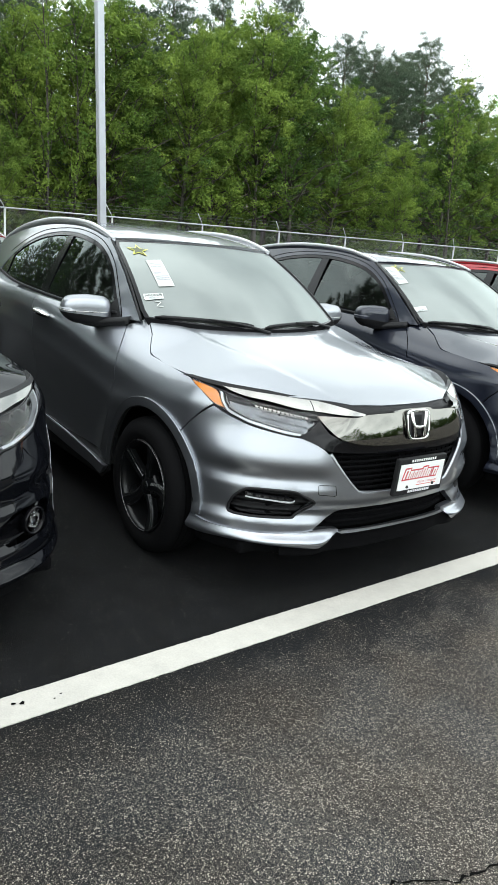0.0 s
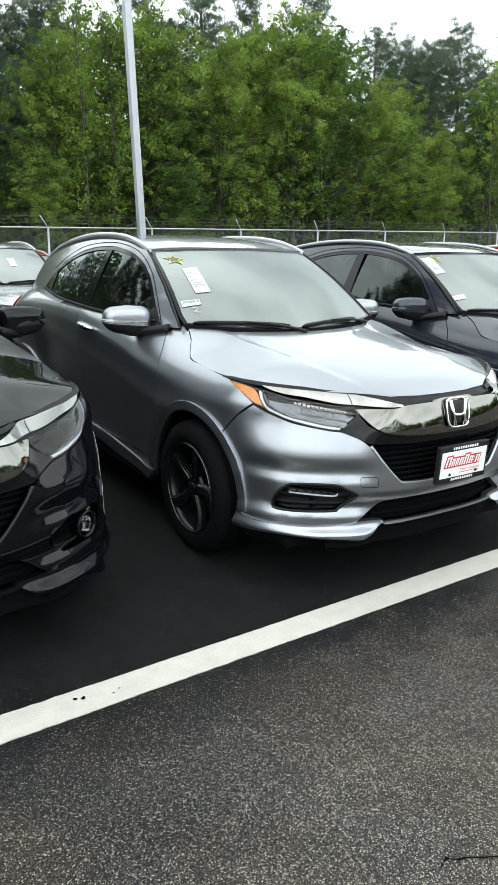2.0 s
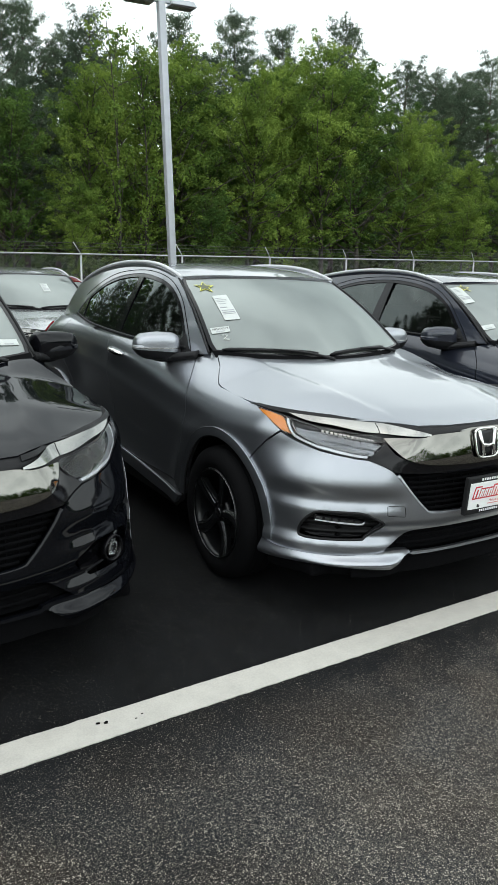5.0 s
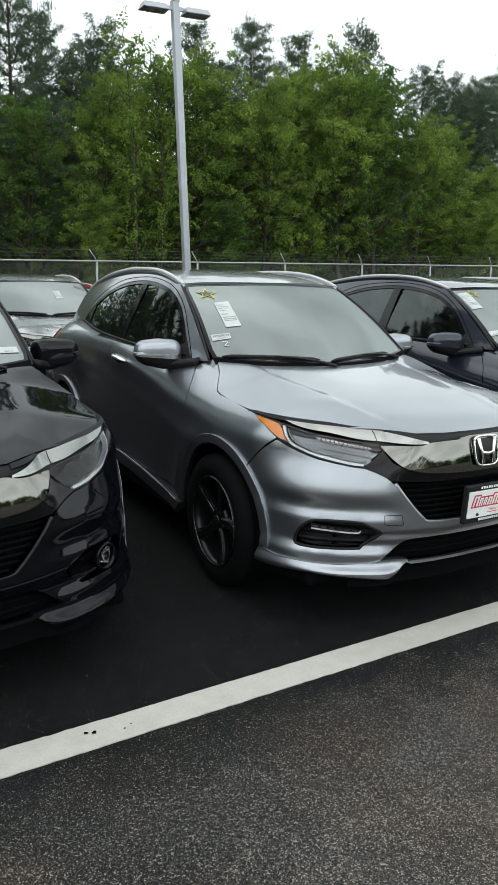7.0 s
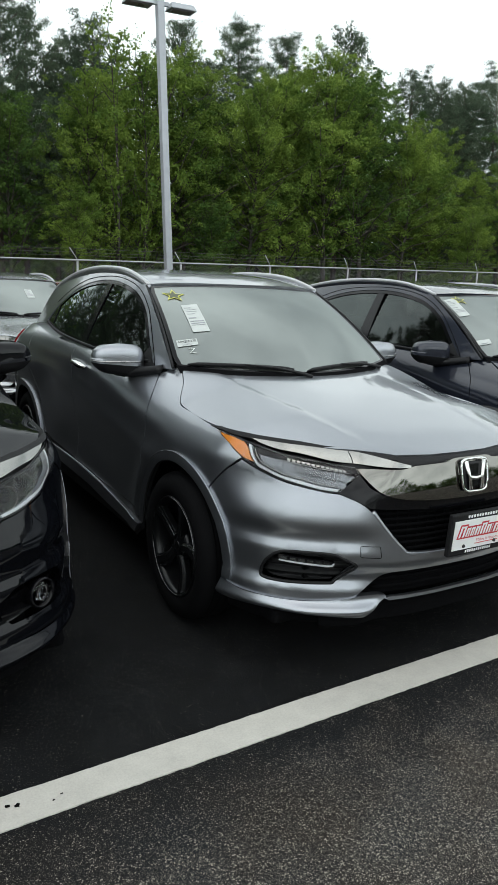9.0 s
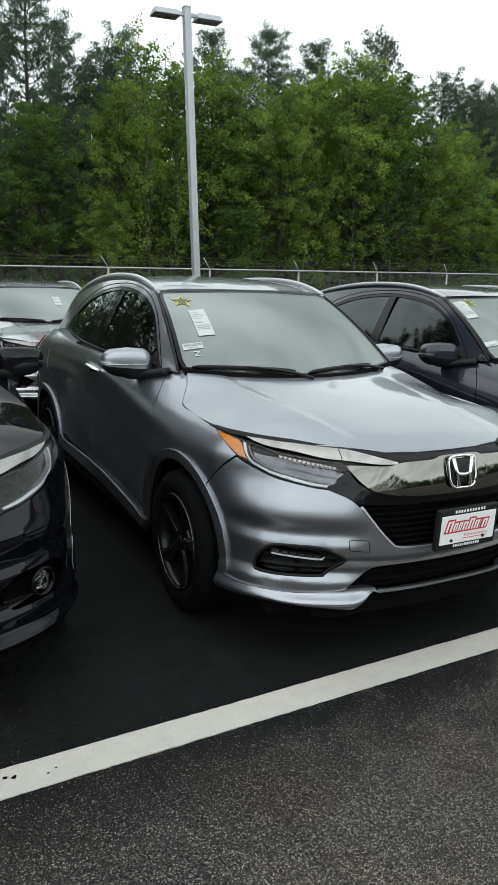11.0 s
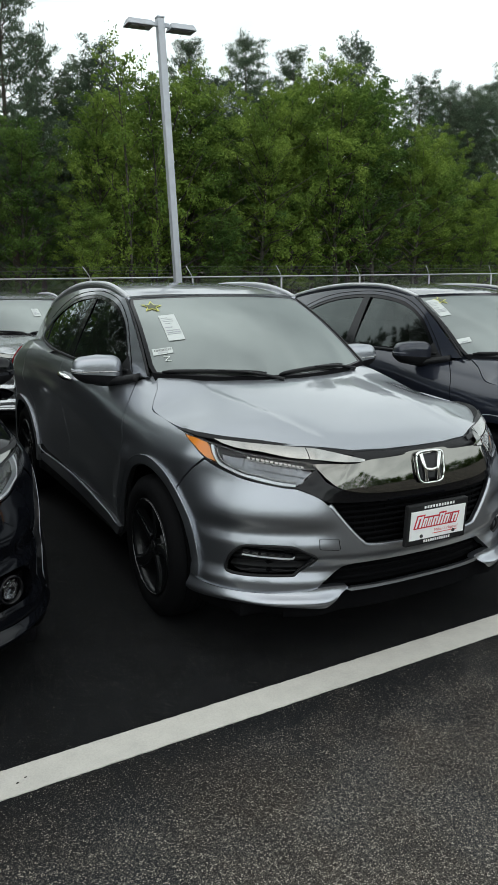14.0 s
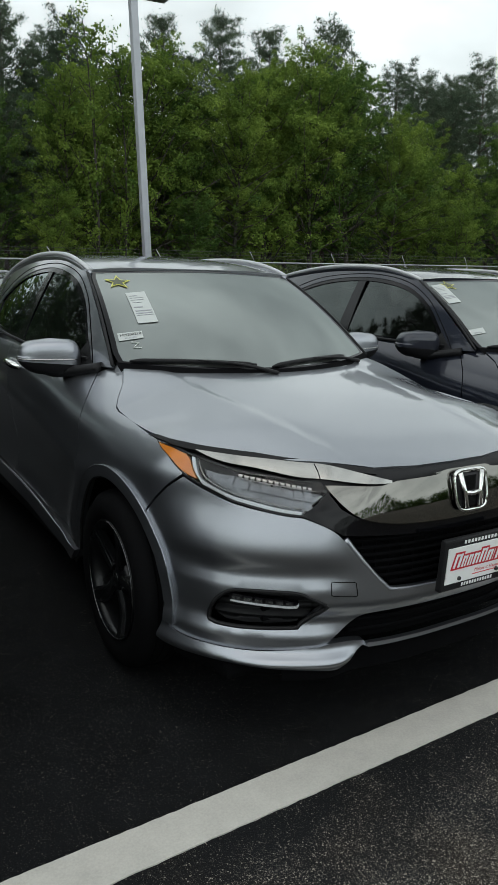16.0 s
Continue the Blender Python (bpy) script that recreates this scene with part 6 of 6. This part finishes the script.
PINE_SPOTS = (row_of(20.5, [(-41, 40)]) + row_of(24.0, [(-14, 22)]) + row_of(29.0, [(25.0, 17.8), (28.8, 17.9), (32.7, 17.3), (13.4, 17.6)]),
              row_of(20.5, [(-34, 39), (-47, 40)]) + row_of(24.0, [(-20, 24), (-3, 13.5)]) + row_of(25.0, [(11.6, 21.8)]) + row_of(30.5, [(17.0, 16.4)]) + row_of(29.0, [(18.1, 17.4), (41.8, 15.0), (43.5, 14.4), (47.5, 15.0), (45.3, 14.0), (53.6, 11.4)]) + row_of(32.5, [(42.6, 13.8), (44.6, 13.6), (46.6, 14.2), (48.6, 13.4)]),
              row_of(24.0, [(-27, 29), (-8, 17)]) + row_of(29.0, [(9.0, 19.0), (15.6, 15.4), (36.6, 17.6), (50.6, 12.4), (56.0, 12.6), (26.6, 15.4)]))
WISP_SPOTS = row_of(21.5, [(19.6, 18.4), (21.3, 16.8), (50.6, 14.2)])
build_woods()


def build_undergrowth():
    """Brush and far leaves that nobody could count."""
    rng = np.random.default_rng(8)
    spots = []
    for _ in range(1500):
        x, y = rng.uniform(-13, 36), rng.uniform(17.2, 20.5)
        spots.append((np.array((x, y, 0.02 * x + abs(rng.normal()) * 0.9 + 0.2)), rng.uniform(0.2, 0.45)))
    pick = [spots[i] for i in rng.integers(0, len(spots), 7000)]
    v, f = leaf_cards(rng, pick, 0.075)
    me = fast_mesh("brush", v, f)
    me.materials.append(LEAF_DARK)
    tagged(new("undergrowth", me), "dense green brush at the foot of the woods", "undergrowth", kind="stuff")
    spots = []
    for _ in range(2600):
        x, y = rng.uniform(-24, 58), rng.uniform(33, 40)
        spots.append((np.array((x, y, rng.uniform(0, 1) * (7.5 if x > -7 else 14.0) + 0.02 * x)), rng.uniform(0.5, 0.9)))
    pick = [spots[i] for i in rng.integers(0, len(spots), 60000)]
    v, f = leaf_cards(rng, pick, 0.30)
    me = fast_mesh("far_leaves", v, f)
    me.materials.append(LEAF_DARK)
    tagged(new("far_woods", me), "dense dark woods behind the first trees", "woods", kind="stuff")
    spots = []
    for _ in range(1900):
        a, r = radians(rng.uniform(95, 330)), rng.uniform(62, 72)
        spots.append((np.array((r * math.sin(a), r * math.cos(a), rng.uniform(0, 1) * (4.5 + 1.5 * math.sin(a * 9) + 10.0 * float(step01(a, 2.75, 3.1))))), rng.uniform(0.5, 0.9)))
    pick = [spots[i] for i in rng.integers(0, len(spots), 40000)]
    v, f = leaf_cards(rng, pick, 0.55)
    me = fast_mesh("tree_line", v, f)
    me.materials.append(LEAF_DARK)
    tagged(new("distant_tree_line", me), "low distant line of trees across the lot", "woods", kind="stuff")
    # the wooded bank rises behind the trees
    rows = [(16.9, 0.03), (28, 0.4), (40, 2.6), (55, 6.0), (90, 9.0), (200, 10.0)]
    fv = [(x, y, z + (0.02 * x if y > 20 and abs(x) < 60 else 0.0)) for y, z in rows for x in (-200, -30, 60, 200)]
    fl = mesh_of("floor", fv, [(4 * j + i, 4 * j + i + 1, 4 * j + i + 5, 4 * j + i + 4) for j in range(5) for i in range(3)])
    fl.materials.append(LITTER)
    tagged(new("forest_floor", fl), "brown leaf litter under the trees", "ground", kind="structure")


build_undergrowth()

# ---- the parked cars ----
def repaint(car, painted, paint):
    names = {o.data.name for o in painted}
    for o in car.children_recursive:
        if o.type == "MESH" and o.data.name in names:
            o.material_slots[0].link = "OBJECT"
            o.material_slots[0].material = paint


def drop_parts(car, *names):
    for o in [o for o in car.children_recursive if o.name.split(".")[0] in names]:
        for c in list(o.children_recursive):
            bpy.data.objects.remove(c)
        bpy.data.objects.remove(o)


HERO, PAINTED = build_car(SILVER)
BLACK_CAR = copy_thing(HERO, pose(-2.25, 0.2, 0))
DARK_CAR = copy_thing(HERO, pose(2.20, 0.02, 0))
SILVER_BACK = copy_thing(HERO, pose(0.02, 6.0, 0))
RED_NEXT = copy_thing(HERO, pose(4.4, 0.0, 0))
RED_BACK = copy_thing(HERO, pose(1.38, 9.6, 0))
RED_BACK.scale = (1, 1, 0.93)
for c, pt in ((BLACK_CAR, BLACK), (DARK_CAR, CHARCOAL), (SILVER_BACK, PALE_SILVER), (RED_NEXT, RED), (RED_BACK, RED)):
    repaint(c, PAINTED, pt)
for c in (HERO, DARK_CAR, RED_NEXT):
    drop_parts(c, "round_fog_lamp")
for c in (BLACK_CAR, SILVER_BACK, RED_BACK):
    drop_parts(c, "fog_lamp_pocket")
drop_parts(BLACK_CAR, "amber_corner", "turn_signal_strip")
drop_parts(SILVER_BACK, "amber_corner", "turn_signal_strip")
drop_parts(DARK_CAR, "turn_signal_strip")


def round_projectors(car):
    """Two round lamp units in each headlamp in place of the row of cells."""
    drop_parts(car, "projector_cell", "led_tooth", "inner_light_line", "brow_line", "reflector")
    for lamp in [o for o in car.children if o.name.split(".")[0] == "headlamp"]:
        side = 1 if sum(v.co.x for v in lamp.data.vertices) > 0 else -1
        for x, z, r in ((0.700, 0.817, 0.037), (0.610, 0.794, 0.040)):
            s, zz = np.array([at_x(x)] * 3) + (0, 1e-3, 0), np.array([z] * 3) + (0, 0, 1e-3)
            p = body(s, zz)
            n = np.cross(p[1] - p[0], p[2] - p[0])
            n /= np.linalg.norm(n)
            at = (p[0] - n * 0.030) * (side, 1, 1)
            aim = Vector(n * (side, 1, 1)) + Vector((0, -1.5, 0))
            m = Matrix.Translation(at) @ aim.to_track_quat("X", "Z").to_matrix().to_4x4()
            unit = part("lamp_unit", cached("lamp_bowl%.3f" % r, lambda: lathe_mesh("lamp_unit", [(-0.02, 0.0005), (-0.016, r * 0.5), (-0.004, r * 0.86), (0.010, r), (0.010, r * 1.06), (-0.022, r * 1.06)], 32)), SMOKED, lamp, "round bright lamp unit")
            unit.matrix_local = m
            lens = part("projector_lens", cached("lamp_ball%.3f" % r, lambda: lathe_mesh("projector_lens", [(0.012, 0.0005), (0.009, r * 0.3), (0.0, r * 0.55), (-0.012, r * 0.62), (-0.014, 0.0005)], 24)), GLOSS_BLACK, unit)


for c in (BLACK_CAR, SILVER_BACK, RED_BACK):
    round_projectors(c)
tagged(HERO, "silver metallic compact crossover car parked nose to the lane", "car", "parked cars")
tagged(BLACK_CAR, "glossy black compact crossover car with round fog lamps", "car", "parked cars")
tagged(DARK_CAR, "dark grey compact crossover car beside the silver one", "car", "parked cars")
tagged(SILVER_BACK, "pale silver crossover car parked in the row behind", "car", "parked cars")
tagged(RED_NEXT, "red crossover car parked beyond the dark grey one", "car", "parked cars")
tagged(RED_BACK, "red crossover car parked near the fence", "car", "parked cars")


# ---- plates, stickers and labels ----
def number_plate(car, painted_lines=True):
    """A dealer's plate in a black frame: red slanting wordmark as plain shapes, a tagline, and bars."""
    pl = part("plate_frame", box_bm((0.318, 0.022, 0.172), bevel=0.006), TRIM_BLACK, car, "black plate frame with a dealer plate")
    pl.matrix_local = pose(0, -0.985, 0.575, 4, 0, 0)
    part("plate", box_bm((0.288, 0.004, 0.120), (0, -0.0125, 0.0), bevel=0.001), PAPER, pl, "white plate with red wordmark")
    # wordmark: one red band with stepped top, pale slanting strokes on it
    def slant(bm, x0, x1, z0, z1, y):
        bm.faces.new([bm.verts.new(p) for p in ((x0 + 0.28 * z0, y, z0), (x1 + 0.28 * z0, y, z0), (x1 + 0.28 * z1, y, z1), (x0 + 0.28 * z1, y, z1))])
    strokes = ((-0.122, 0.036, 0.044), (-0.086, 0.026, 0.034), (-0.060, 0.024, 0.034), (-0.036, 0.030, 0.034), (-0.006, 0.032, 0.044), (0.026, 0.030, 0.034), (0.056, 0.012, 0.034), (0.068, 0.032, 0.034))
    for x, w, h in strokes:
        mark, inner = bmesh.new(), bmesh.new()
        slant(mark, x - 0.004, x + w + 0.003, -0.014, h, -0.0152)
        ob = part("wordmark_block", mark, PRINT_RED, pl)
        slant(inner, x + 0.003, x + min(w * 0.45, 0.013), -0.008, h - 0.006, -0.0158)
        part("pale_stroke", inner, PAPER, ob)
        if w > 0.02:
            inner = bmesh.new()
            slant(inner, x + w * 0.62, x + w - 0.003, -0.008, h - 0.006, -0.0158)
            part("pale_stroke", inner, PAPER, ob)
            inner = bmesh.new()
            slant(inner, x + 0.003, x + w - 0.003, h - 0.014, h - 0.007, -0.0161)
            part("pale_stroke", inner, PAPER, ob)
    tag = text_mesh("tagline", "Makes it Happen!", 0.013)
    for v in tag.vertices:
        v.co = Vector((v.co.x + 0.045, -0.0156, v.co.y - 0.030))
    part("tagline", tag, PRINT_RED, pl)
    part("swoosh", box_bm((0.13, 0.001, 0.0025), (0.04, -0.0150, -0.043)), PRINT_RED, pl)
    for x, z in ((-0.085, -0.046), (0.085, -0.046)):
        bm = bmesh.new()
        bmesh.ops.create_cone(bm, cap_ends=True, segments=12, radius1=0.008, radius2=0.006, depth=0.006, matrix=pose(x, -0.016, z, 90, 0, 0))
        part("screw", bm, PRINT_BLACK, pl)
    for z, x0, x1, n in ((-0.072, -0.07, 0.075, 12), (0.073, -0.08, 0.085, 11)):
        for k in range(n):
            w = (x1 - x0) / n
            part("letter_bar", box_bm((w * 0.60, 0.001, 0.011), (x0 + w * (k + 0.5), -0.0118, z)), PAPER, pl)


def on_screen(name, outline, material, car, lift=0.004, side=1, parent=None, label=""):
    return part(name, skin(name, outline, screen_at, 0.04, rim=0.001, lift=lift), material, parent or car, label)


def stickers(car, sheet, label, star, code=None, scribble=None):
    """Price sheet, bar-code label and star on the windscreen; each outline in the screen's own coordinates."""
    if sheet:
        s = on_screen("price_sheet", sheet, SHEET, car, label="white printed price sheet, toned down as if inside the windscreen")
        a, b, c, d = (np.array(p) for p in sheet)
        for t, w0, w1, h in ((0.12, 0.1, 0.5, 0.02), (0.20, 0.1, 0.8, 0.012), (0.27, 0.1, 0.75, 0.012), (0.36, 0.1, 0.6, 0.012), (0.50, 0.1, 0.55, 0.035), (0.62, 0.1, 0.92, 0.03), (0.69, 0.1, 0.92, 0.035), (0.76, 0.1, 0.92, 0.02)):
            rows = []
            for tt, ww in ((t, w0), (t, w1), (t + h, w1), (t + h, w0)):
                p = (a + (d - a) * tt) * (1 - ww) + (b + (c - b) * tt) * ww
                rows.append(tuple(p))
            on_screen("print_bar", rows, PRINT_GREY, car, 0.0052, parent=s)
    if label:
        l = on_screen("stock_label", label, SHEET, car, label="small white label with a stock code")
        a, b, c, d = (np.array(p) for p in label)
        if code:
            me = text_mesh("stock_code", code, 0.022)
            wide = max(v.co.x for v in me.vertices) * 2
            for v in me.vertices:
                t, w = 0.36 - v.co.y / 0.058, 0.5 + v.co.x / wide * 0.86
                p = (a + (d - a) * t) * (1 - w) + (b + (c - b) * t) * w
                q = screen_at(np.array([p[0]]), np.array([p[1]]))[0]
                v.co = Vector(q) + Vector((0, -0.0035, 0.005))
            part("stock_code", me, PRINT_BLACK, l)
        for k in range(9):
            w0, w1 = 0.25 + 0.055 * k, 0.25 + 0.055 * k + 0.03
            rows = [tuple((a + (d - a) * tt) * (1 - ww) + (b + (c - b) * tt) * ww) for tt, ww in ((0.66, w0), (0.66, w1), (0.86, w1), (0.86, w0))]
            on_screen("print_bar", rows, PRINT_GREY, car, 0.0052, parent=l)
    if star:
        x, b, r = star
        tips = [(x + r * (1.0 if k % 2 == 0 else 0.42) * math.sin(k * math.pi / 5 + 0.1), b + 1.1 * r * (1.0 if k % 2 == 0 else 0.42) * math.cos(k * math.pi / 5 + 0.1)) for k in range(10)]
        st = on_screen("star_sticker", tips, STAR_YELLOW, car, label="yellow star sticker with a dark middle")
        on_screen("star_centre", [(x + (p - x) * 0.74, b + (q - b) * 0.74) for p, q in tips], STAR_DARK, car, 0.0052, parent=st)
    if scribble:
        x, b = scribble
        pts = [(x, b + 0.02), (x + 0.03, b + 0.022), (x + 0.003, b - 0.018), (x + 0.034, b - 0.016)]
        part("marker_scribble", sweep_on("marker_scribble", dense(pts, 0.01)[:-4], screen_at, 0.002, 0.003, sides=5), CHALK, car, "handwritten white marker stroke")


number_plate(HERO)
stickers(HERO, [(-0.538, 0.622), (-0.438, 0.642), (-0.446, 0.360), (-0.538, 0.338)], [(-0.638, 0.245), (-0.535, 0.279), (-0.537, 0.226), (-0.638, 0.186)], (-0.548, 0.748, 0.072), "HM200278", (-0.592, 0.165))
stickers(DARK_CAR, [(-0.640, 0.80), (-0.53, 0.825), (-0.545, 0.56), (-0.640, 0.53)], [(-0.655, 0.21), (-0.56, 0.25), (-0.565, 0.195), (-0.655, 0.155)], (-0.50, 0.80, 0.062))
stickers(SILVER_BACK, [(0.10, 0.60), (0.20, 0.60), (0.20, 0.40), (0.10, 0.40)], None, None)
stickers(BLACK_CAR, None, [(0.53, 0.17), (0.63, 0.15), (0.63, 0.10), (0.53, 0.12)], None)
